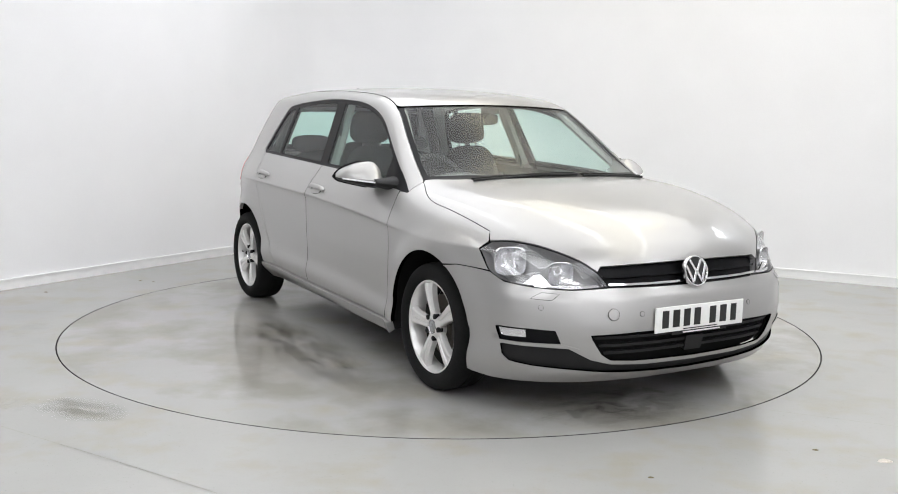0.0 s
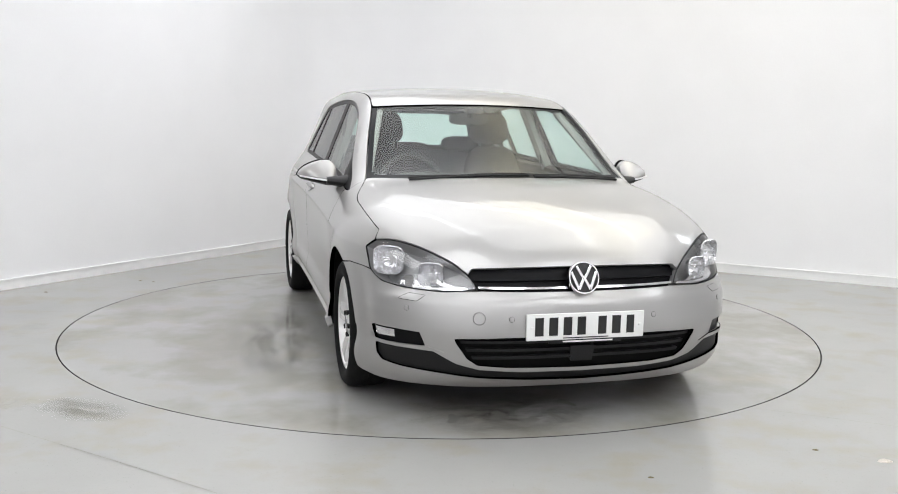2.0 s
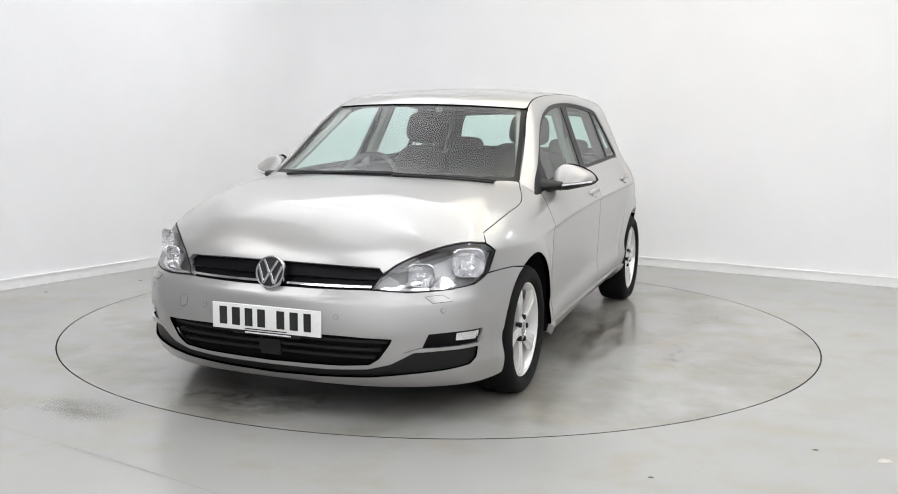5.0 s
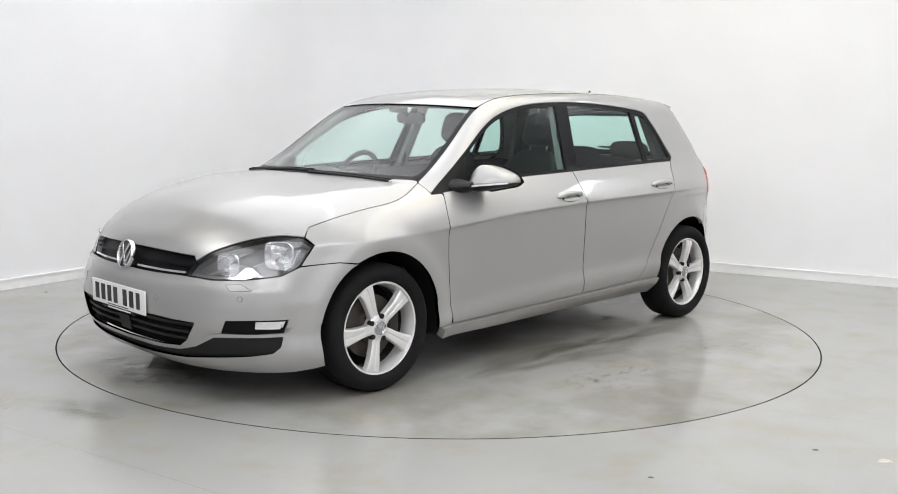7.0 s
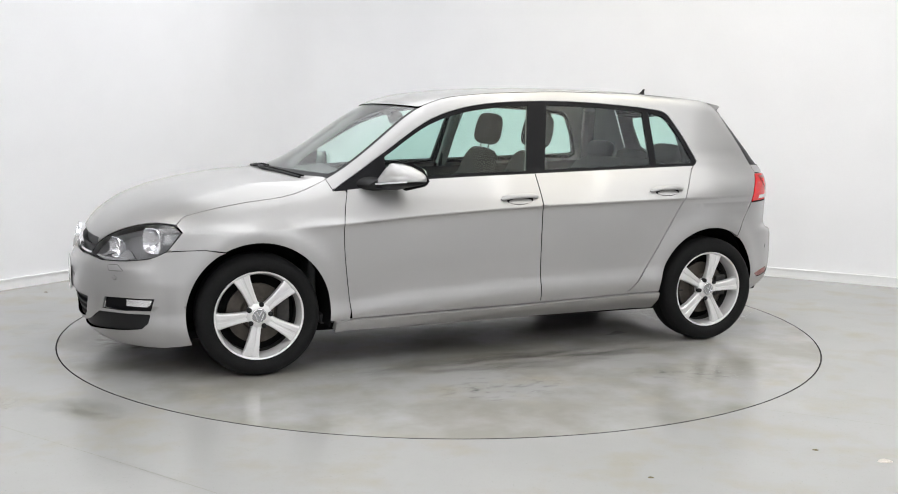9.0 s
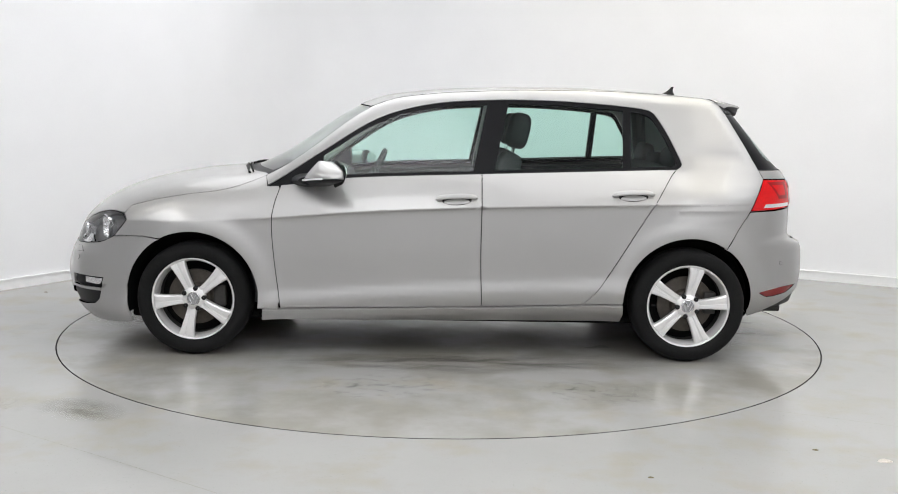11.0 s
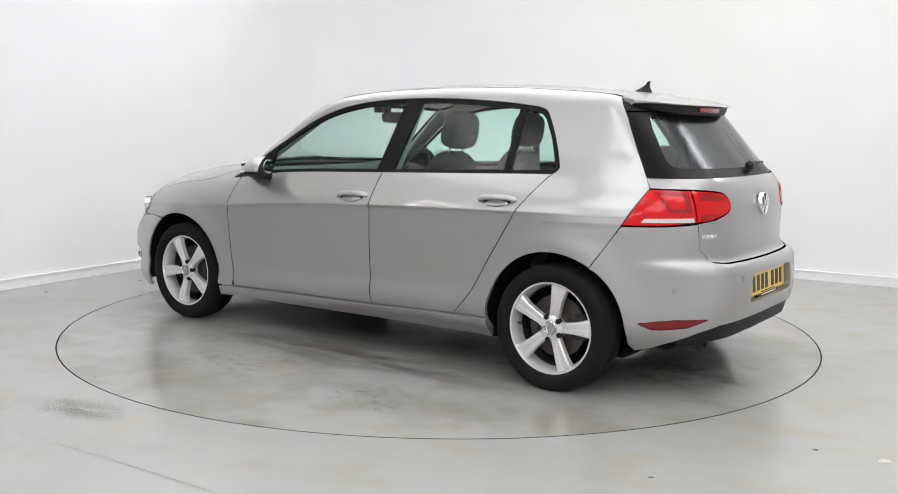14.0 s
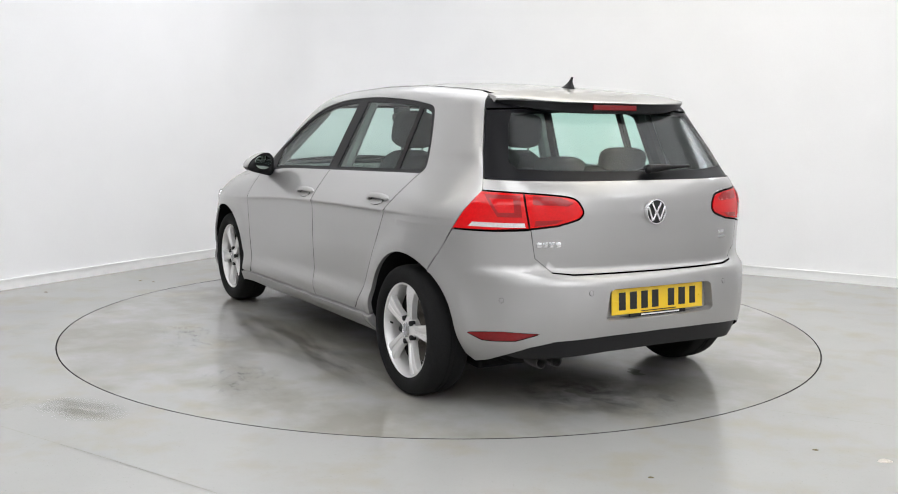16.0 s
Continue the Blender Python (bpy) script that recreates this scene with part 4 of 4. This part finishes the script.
    for name, loop in (("front_side_window", fg), ("rear_side_window", rg), ("quarter_window", qg)):
        sheet(name, loop, on_side, M_GLASS, car, lift=-.008, depth=0, gap=-.003, step=.06, mirror=True, label="green tinted side glass")
    # front bumper with grilles
    up = [(0, .5735), (.2, .5745), (.40, .577)] + [(.55, .5685), (.695, .577), (.806, .592), (.876, .627)] + [nose_at(1.722, .629), nose_at(1.66, .633), nose_at(1.574, .637), nose_at(1.479, .6225)]
    down = [nose_at(x, z) for x, z in arc(HUB_X, ARCH_Z, ARCH, a1, -17, 16)[1:]] + [nose_at(1.64, .178), (.86, .160), (.70, .158), (.42, .160), (0, .156)]
    grille = [(0, .392), (.30, .392), (.482, .384), (.476, .366), (.440, .300), (.405, .272), (.3, .262), (0, .254)]
    fog = [(.832, .404), (.70, .406), (.608, .402), (.588, .346), (.70, .346), (.815, .346)]
    lip = [(0, .234), (.25, .238), (.40, .250), (.48, .274), (.560, .324), (.70, .330), (.812, .328), (.803, .285), (.775, .258), (.69, .244), (.544, .230), (.41, .213), (.2, .199), (0, .192)]
    sheet("front_bumper", both(up + down), on_nose, M_PAINT, car, holes=[both(grille), fog, [(-u, v) for u, v in fog], both(lip)], step=.03, gap=.0013, depth=.012)
    sheet("lower_lip", both(lip), on_nose, M_BLACK, car, lift=-.012, depth=.0, gap=-.004, label="black plastic lower lip")
    sheet("grille_back", both(grille), on_nose, M_PIT, car, lift=-.036, depth=0, gap=-.025)
    for k, z in enumerate((.366, .330, .296)):
        wv = .478 - (.380 - z) * .60
        sheet("grille_slat", both([(0, z + .007), (wv, z + .007), (wv - .006, z - .006), (0, z - .006)]), on_nose, M_BLACK, car, lift=-.018, depth=.03, gap=0, label="black grille slat")
    sheet("sensor_block", [(-.05, .345), (.05, .345), (.045, .275), (-.045, .275)], on_nose, M_BLACK, car, lift=-.012, depth=.03, gap=0)
    for s in (1, -1):
        fl = [(s * u, v) for u, v in fog]
        sheet("fog_lamp_panel", fl, on_nose, M_GLOSSBLACK, car, lift=-.014, depth=0, gap=-.003, label="gloss black fog lamp panel")
        sheet("fog_lamp", [(s * .822, .396), (s * .715, .398), (s * .712, .366), (s * .810, .362)], on_nose, M_LAMPBOWL, car, lift=-.009, depth=.005, gap=0, step=.015, label="small bright rectangular fog lamp")
        sheet("chrome_strip", [(s * .814, .345), (s * .58, .346), (s * .52, .326), (s * .58, .331), (s * .812, .331)], on_nose, M_PAINT, car, lift=.004, depth=.012, gap=0, step=.02)
        for a, z in ((s * .285, .468), (s * .66, .498)):
            parking_sensor(car, on_nose, a, z)
        sheet("washer_gap", [(s * .600, .553), (s * .662, .558), (s * .70, .534), (s * .625, .529)], on_nose, M_GLOSSBLACK, car, lift=.0006, depth=.003, gap=-.0016, step=.02)
        sheet("washer_cover", [(s * .600, .553), (s * .662, .558), (s * .70, .534), (s * .625, .529)], on_nose, M_PAINT, car, lift=.0015, depth=.003, gap=0, step=.02)
    parking_sensor(car, on_nose, -.40, .470, .025)
    # upper grille
    ug = [(0, .672), (.25, .669), (.43, .663), (.458, .650), (.445, .628), (.412, .582), (.2, .577), (0, .577)]
    sheet("upper_grille", both(ug), on_nose, M_GLOSSBLACK, car, lift=-.030, depth=0, gap=-.006, label="black upper grille")
    sheet("grille_slat", both([(0, .632), (.25, .631), (.434, .628), (.43, .618), (.25, .621), (0, .622)]), on_nose, M_GLOSSBLACK, car, lift=-.008, depth=.022, gap=0)
    sheet("chrome_strip", both([(0, .594), (.25, .594), (.415, .595), (.411, .586), (.25, .585), (0, .585)]), on_nose, M_CHROME, car, lift=-.004, depth=.018, gap=0, step=.03, label="slim chrome strip")
    # tail
    bumper = [(0, .6305), (.40, .6315), (.477, .640), (.543, .699), (.560, .817), (.70, .809), tail_at(-1.639, .806), tail_at(-1.5075, .605)]
    a2 = math.degrees(math.atan2(.603 - ARCH_Z, -1.506 + HUB_X))
    bumper += [tail_at(x, z) for x, z in arc(-HUB_X, ARCH_Z, ARCH, a2, 190, 16)[1:]] + [tail_at(-1.68, .222), (.72, .240), (.66, .270), (.55, .325), (.46, .355), (.25, .368), (0, .372)]
    rec = [(0, .570), (.235, .570), (.255, .558), (.270, .452), (.258, .440), (0, .436)]
    rp = both(rec)
    reflector = [(.80, .366), (.65, .386), (.517, .388), (.604, .350), (.70, .338), (.739, .338)]
    sheet("rear_bumper", both(bumper), on_tail, M_PAINT, car, holes=[rp, reflector, [(-u, v) for u, v in reflector]], step=.03, depth=.045, gap=.0018)
    sheet("plate_recess", rp, on_tail, M_PAINT, car, lift=-.045, depth=0, gap=-.003)
    for s in (1, -1):
        sheet("rear_reflector", [(s * u, v) for u, v in reflector], on_tail, M_DARKRED, car, lift=-.002, depth=.004, gap=.001, step=.02, label="dark red bumper reflector")
        for a, z in ((s * .66, .520), (s * .335, .560)):
            parking_sensor(car, on_tail, a, z)
    diff = [(0, .370), (.25, .366), (.46, .353), (.55, .323), (.66, .268), (.60, .258), (.45, .275), (.25, .292), (0, .298)]
    sheet("rear_valance", both(diff), on_tail, M_BLACK, car, lift=-.014, depth=.06, gap=-.003, label="black plastic rear valance")
    gate = [(0, 1.020), (.4, 1.020), tail_at(-1.7035, 1.023), tail_at(-1.7285, .978), (.67, .976), (.593, .974)] + bend([(.50, .968), (.42, .958), (.381, .942), (.357, .905), (.357, .880), (.381, .858), (.46, .833)], 4) + [(.561, .820), (.545, .70), (.482, .642), (.40, .6335), (0, .6325)]
    sheet("tailgate", both(gate), on_tail, M_PAINT, car, step=.03, gap=.0013)
    crown = [(0, 1.402), (.4, 1.397), tail_at(-1.506, 1.368), tail_at(-1.537, 1.325), (.72, 1.326), (.4, 1.343), (0, 1.348)]
    sheet("tailgate_top", both(crown), on_tail, M_GLOSSBLACK, car, gap=.001, step=.03)
    rw = [(0, 1.345), (.4, 1.340), tail_at(-1.538, 1.322), tail_at(-1.612, 1.19), tail_at(-1.702, 1.026), (.4, 1.022), (0, 1.022)]
    pn = [(0, 1.325), (.4, 1.322), (.70, 1.308), (.70, 1.25), (.665, 1.10), (.63, 1.075), (.4, 1.066), (0, 1.064)]
    sheet("rear_window_border", both(rw), on_tail, M_GLOSSBLACK, car, holes=[both(pn)], lift=-.006, depth=.015, gap=.002, label="black printed rear window border")
    sheet("rear_window", both(pn), on_tail, M_GLASS, car, lift=-.006, depth=0, gap=-.002, step=.05, label="green tinted rear window")
    for s in (1, -1):
        headlamp(car, s)
        tail_lamp(car, s)
        door_mirror(car, s)
        for x in (HUB_X, -HUB_X):
            fender_liner(car, x, s)


def parking_sensor(car, place, a, z, r=.0105):
    P = place(np.array([a]), np.array([z]))
    n = Vector(normal_of(P)[0])
    q = n.to_track_quat("Y", "Z").to_matrix().to_4x4()
    prof = [(r + .0014, -.004), (r + .001, .0006), (r, .0004)]
    b = lathe(prof, 20)
    bmesh.ops.transform(b, matrix=Matrix.Translation(P[0]) @ q, verts=b.verts)
    o = part("sensor_ring", b, M_BLACK, car)
    b = lathe([(r, -.001), (r * .9, .0016), (.0005, .002)], 20)
    bmesh.ops.transform(b, matrix=Matrix.Translation(P[0]) @ q, verts=b.verts)
    part("sensor_face", b, M_PAINT, o)


def spoiler(car):
    ys = np.linspace(-.552, .552, 25)
    top, rings = [], []
    for y in ys:
        w = abs(y) / .552
        x0, x1 = -1.490, -1.715 + .16 * w ** 3.4
        z0 = top_z(-1.49, float(y) * .985) + .0015
        xs = np.linspace(x0, x1, 7)
        zt = [z0 - .02 * ((x - x0) / .25) - .16 * ((x - x0) / .25) ** 2 * .12 - .0 for x in xs]
        zt = [z0 - (x0 - x) * .15 - (x0 - x) ** 2 * .45 for x in xs]
        th = .052 * (1 - .45 * w ** 4)
        lipd = .005 + .012 * w ** 3
        upper = [(x, y, z) for x, z in zip(xs, zt)] + [(x1 - .004, y, zt[-1] - lipd * .5), (x1 + .001, y, zt[-1] - lipd)]
        lower = [(x1 + .016, y, zt[-1] - th * .9), (x1 + .035, y, zt[-1] - th), (x1 + .10, y, zt[-1] - th + .004), (x0 - .03, y, zt[-1] - th + .01)]
        rings.append((upper, [(x1 + .001, y, zt[-1] - lipd), (x1 + .006, y, zt[-1] - lipd - .004)] + lower))
    V, Fc = [], []
    for u, l in rings:
        V += u
    m = len(rings[0][0])
    for i in range(len(rings) - 1):
        for j in range(m - 1):
            Fc.append((i * m + j, i * m + j + 1, (i + 1) * m + j + 1, (i + 1) * m + j))
    bm = bmesh.new()
    vs = [bm.verts.new(v) for v in V]
    for f in Fc:
        bm.faces.new([vs[k] for k in f])
    for e_ in (0, len(rings) - 1):
        L_ = rings[e_][0] + rings[e_][1][1:]
        bm.faces.new([bm.verts.new(v) for v in L_])
    sp = part("spoiler", bm, M_PAINT, car, "silver roof spoiler")
    bm = bmesh.new()
    m = len(rings[0][1])
    vs = [bm.verts.new(v) for u, l in rings for v in l]
    for i in range(len(rings) - 1):
        for j in range(m - 1):
            bm.faces.new((vs[i * m + j], vs[i * m + j + 1], vs[(i + 1) * m + j + 1], vs[(i + 1) * m + j]))
    part("spoiler_underside", bm, M_BLACK, sp, "black spoiler underside")
    zt = top_z(-1.505, 0) - .213 * .15 - .0454 * .45
    part("brake_light", box((-1.714, -.125, zt - .036), (-1.690, .125, zt - .012), .004), M_DARKRED, sp, "dark red high brake light")


def cabin(car):
    # dark inner lining, kept inside the skin
    lining = [(.93, .25), (.93, .80), (.86, .90)] + belt_line(.8, -1.25, 14, -.006) + [(-1.60, .95), (-1.60, .74), (-1.05, .74), (-.90, .60), (-.86, .28)]
    sheet("cabin_lining", lining, on_side, M_TRIM, car, lift=-.05, depth=0, gap=0, step=.08, mirror=True, label="dark cabin side trim")
    roofl = [(.44 - .33 * y * y, y) for y in np.linspace(0, .50, 7)] + [(x, .515) for x in np.linspace(.3, -1.45, 12)] + [(-1.47, 0)]
    roofl = roofl + [(x, -y) for x, y in reversed(roofl[1:-1])]
    sheet("headlining", roofl, on_top, M_LIGHTTRIM, car, lift=-.03, depth=0, gap=0, step=.08, label="light grey headlining")
    part("cabin_floor", box((-.90, -.72, .21), (.98, .72, .26), .01), M_TRIM, car)
    part("bulkhead", box((1.0, -.72, .26), (1.04, .72, .86), .01), M_TRIM, car)
    part("boot_floor", box((-1.90, -.50, .27), (-.90, .50, .31), .01), M_TRIM, car)
    part("engine_floor", box((.98, -.48, .20), (1.98, .48, .24), .01), M_PIT, car)
    rings = []
    for y in np.linspace(-.70, .70, 19):
        f = 1.10 - .42 * y * y
        hump = .035 * math.exp(-((y + .36) / .17) ** 2)
        rings.append([(f, y, .925), (.86, y, .962), (.70, y, .955 + hump), (.62, y, .925 + hump), (.58, y, .80), (.72, y, .55), (1.0, y, .5)])
    part("dashboard", loft(rings), M_TRIM, car, "dark dashboard with a hooded dial cowl")
    # steering wheel on the car's right
    e = new("steering_wheel")
    e.parent = car
    e.matrix_basis = Matrix.Translation((.46, -.36, .895)) @ Matrix.Rotation(radians(-24), 4, "Y")
    ring = [(0, .182 * math.cos(a), .182 * math.sin(a)) for a in np.linspace(0, 2 * math.pi, 41)]
    part("wheel_rim", tube(ring, .0155, 10), M_TRIM, e)
    part("wheel_hub", box((-.02, -.065, -.06), (.035, .065, .05), .02), M_TRIM, e)
    for q in ((0, .17, .0), (0, -.17, .0), (0, 0, -.17)):
        part("wheel_spoke", tube([(0, 0, 0), q], .016, 8), M_TRIM, e)
    # seats
    for y in (.36, -.36):
        seat(car, .07, y, .30, 1)
    b = pillow(.50, 1.30, .17, 5)
    bmesh.ops.transform(b, matrix=Matrix.Translation((-.80, 0, .40)), verts=b.verts)
    rs = part("rear_bench", b, M_CLOTH, car, "dark cloth rear bench")
    b = pillow(.16, 1.30, .60, 5)
    bmesh.ops.transform(b, matrix=Matrix.Translation((-1.05, 0, .47)) @ Matrix.Rotation(radians(-22), 4, "Y"), verts=b.verts)
    part("bench_back", b, M_CLOTH, rs)
    for y in (-.40, 0, .40):
        b = pillow(.09, .29, .12 if y else .09, 3.4)
        bmesh.ops.transform(b, matrix=Matrix.Translation((-1.285, y, 1.022 if y else 1.005)) @ Matrix.Rotation(radians(-14), 4, "Y"), verts=b.verts)
        part("rear_headrest", b, M_CLOTH, rs)
    part("parcel_shelf", box((-1.72, -.60, .93), (-1.30, .60, .95), .008), M_TRIM, car)
    # pillars inside, mirror, belts
    for s in (1, -1):
        part("inner_pillar", tube([(-.22, s * .70, .97), (-.29, s * .555, 1.36)], .035, 8), M_LIGHTTRIM, car)
        part("inner_pillar", tube([(-1.33, s * .66, .97), (-1.27, s * .52, 1.35)], .045, 8), M_TRIM, car)
        part("inner_pillar", tube([(.84, s * .685, .965), (.37, s * .535, 1.315)], .024, 8), M_LIGHTTRIM, car)
        part("seat_belt", tube([(-.25, s * .63, 1.26), (-.20, s * .67, .95)], .012, 6), M_TRIM, car)
    b = pillow(.035, .235, .070, 3.5)
    bmesh.ops.transform(b, matrix=Matrix.Translation((.335, 0, 1.240)) @ Matrix.Rotation(radians(8), 4, "Y"), verts=b.verts)
    mirr = part("interior_mirror", b, M_TRIM, car, "dark interior mirror")
    part("mirror_stem", tube([(.37, 0, 1.29), (.44, 0, 1.335)], .016, 8), M_TRIM, mirr)
    part("sensor_housing", box((.40, -.045, 1.305), (.475, .045, 1.345), .012), M_TRIM, mirr)



def seat(car, x, y, z, s):
    e = new("front_seat")
    e.parent = car
    e.location = (x, y, z)
    e["label"] = "dark cloth front seat"
    part("seat_base", pillow(.52, .50, .18, 5), M_CLOTH, e)
    b = pillow(.15, .47, .70, 4.5, taper=.26)
    bmesh.ops.transform(b, matrix=Matrix.Translation((-.23, 0, .13)) @ Matrix.Rotation(radians(-20), 4, "Y"), verts=b.verts)
    part("seat_back", b, M_CLOTH, e)
    for k in (1, -1):
        b = pillow(.12, .09, .50, 3)
        bmesh.ops.transform(b, matrix=Matrix.Translation((-.215, k * .20, .15)) @ Matrix.Rotation(radians(-20), 4, "Y"), verts=b.verts)
        part("bolster", b, M_CLOTH, e)
        part("headrest_post", tube([(-.455, k * .065, .74), (-.475, k * .065, .84)], .006, 6), M_CHROME, e)
    b = pillow(.125, .275, .205, 3.4, taper=.14)
    bmesh.ops.transform(b, matrix=Matrix.Translation((-.475, 0, .812)) @ Matrix.Rotation(radians(-12), 4, "Y"), verts=b.verts)
    part("headrest", b, M_CLOTH, e)


def car():
    c = tagged(new("car"), "silver five-door hatchback with alloy wheels on a turntable", "car")
    shell(c)
    spoiler(c)
    cabin(c)
    for x in (HUB_X, -HUB_X):
        for s in (1, -1):
            wheel(c, x, s, -90 + (12 if x > 0 else -24) + (12 if s < 0 else 0))
    face = lambda x, y, z, tilt=0: Matrix.Translation((x, y, z)) @ Matrix.Rotation(radians(90), 4, "Z") @ Matrix.Rotation(radians(tilt), 4, "X")
    number_plate(c, face(2.176, 0, .436, 1), M_PLATE_W, "white number plate with plain bars", 0)
    number_plate(c, Matrix.Translation((-2.050, 0, .508)) @ Matrix.Rotation(radians(-90), 4, "Z") @ Matrix.Rotation(radians(-4), 4, "X"), M_PLATE_Y, "yellow number plate with plain bars", 0)
    badge(c, face(2.128, 0, .628, -14), .069)
    badge(c, Matrix.Translation((-2.004, 0, .886)) @ Matrix.Rotation(radians(-90), 4, "Z") @ Matrix.Rotation(radians(-2), 4, "X"), .056)
    # model name and engine mark, as plain bars
    for k in range(4):
        y = .575 - k * .033
        P = on_tail(np.array([GIRTH * math.atan2(y, .80)]), np.array([.757]))[0]
        part("name_bar", box((-.003, -.011, -.011), (.002, .011, .011), .002, Matrix.Translation(P) @ Matrix.Rotation(-.45 if y > .5 else -.3, 4, "Z")), M_CHROME, c, "small chrome bar")
    for k, (y, z, w, h) in enumerate(((-.455, .775, .042, .016), (-.462, .752, .052, .010))):
        P = on_tail(np.array([GIRTH * math.atan2(y, .83)]), np.array([z]))[0]
        part("name_bar", box((-.003, -w / 2, -h / 2), (.002, w / 2, h / 2), .002, Matrix.Translation(P) @ Matrix.Rotation(.25, 4, "Z")), M_CHROME, c, "small chrome bar")
    # wipers
    for pts in ([(1.07, -.52, 0), (1.10, -.10, 0), (1.10, .10, 0)], [(1.02, .62, 0), (1.10, .30, 0), (1.13, .12, 0)]):
        q = [(x + .04, y, top_z(x + .04, y) + .006) for x, y, _ in pts]
        w = part("wiper", tube(q, .007, 8), M_BLACK, c, "black windscreen wiper")
        part("wiper_blade", tube([(x - .02, y, z + .006) for x, y, z in q], .005, 6), M_RUBBER, w)
    zr = on_tail(np.array([-.10, -.10]), np.array([1.045, 1.06]))
    b = tube([tuple(on_tail(np.array([a]), np.array([z]))[0] + normal_of(on_tail(np.array([a]), np.array([z])))[0] * .022) for a, z in ((-.015, 1.050), (-.03, 1.052), (-.10, 1.056), (-.20, 1.060), (-.32, 1.062))], [.008, .021, .018, .010, .006], 12)
    part("rear_wiper", b, M_BLACK, c, "black rear wiper")
    # roof aerial: a small fin
    z = top_z(-1.33, 0)
    rings = []
    for k in range(8):
        t = k / 7
        L_, w, xc, zz = .062 * (1 - t) ** 2.2 + .009, .024 * (1 - t) ** 2 + .003, -1.325 - .052 * t ** .6, z - .008 + .060 * t
        rings.append([(xc + L_ * math.cos(a), w * math.sin(a), zz) for a in np.linspace(0, 2 * math.pi, 18, endpoint=False)])
    part("aerial", loft(rings), M_BLACK, c, "black shark-fin roof aerial")
    # exhaust
    for y in (.44, .52):
        b = lathe([(.026, -.10), (.028, .0), (.024, .001), (.022, -.06), (.0005, -.06)], 20, "x")
        bmesh.ops.transform(b, matrix=Matrix.Translation((-1.915, y, .245)) @ Matrix.Scale(-1, 4, (1, 0, 0)), verts=b.verts)
        part("exhaust_tip", b, M_ALLOYDARK, c, "dull steel exhaust tip")
    part("silencer", box((-1.82, .25, .215), (-1.55, .60, .33), .05), M_PIT, c)
    part("underbody", box((-1.60, -.64, .155), (1.72, .64, .205), .02), M_PIT, c)
    for s in (1, -1):
        part("axle", tube([(-HUB_X, 0, .27), (-HUB_X, s * .70, .30)], .03, 8), M_PIT, c)
        part("axle", tube([(HUB_X, 0, .27), (HUB_X, s * .70, .30)], .03, 8), M_PIT, c)
    return c


# ---- build ----
room()
DISC = turntable()
CAR = car()


def litter():
    for (x, y, s, mat, lab) in ((1.71, -2.45, .026, M_PAPER, "small crumpled pale scrap lying on the floor"), (0.77, -2.65, .010, M_LEAF, "tiny dark crumb lying on the floor"), (1.49, -2.33, .012, M_LEAF, "thin dry stalk lying on the floor"), (-2.31, 1.35, .012, M_LEAF, "tiny dark crumb lying on the floor"), (-2.2, 1.31, .011, M_LEAF, "tiny dark crumb lying on the floor"), (-2.82, .82, .013, M_LEAF, "tiny dark crumb lying on the floor")):
        bm = bmesh.new()
        rnd = random.Random(3)
        bmesh.ops.create_icosphere(bm, subdivisions=2, radius=s)
        for v in bm.verts:
            v.co = Vector((v.co.x * (1 + rnd.uniform(-.4, .4)), v.co.y * .6 * (1 + rnd.uniform(-.4, .4)), max(0, v.co.z * .25 * (1 + rnd.uniform(-.5, .8)))))
        ob = tagged(part("floor_litter", bm, mat), lab, "litter")
        ob.location = (x, y, 0.0)


litter()


def motions():
    walk(DISC, [(t, pose(0, 0, 0, 0, 0, a)) for t, a in TURNS])
    rows = []
    for t, a in TURNS:
        m = pose(0, 0, 0, 0, 0, a)
        rows.append((t, m @ Matrix.Translation(-PIVOT)))
    walk(CAR, rows)


motions()
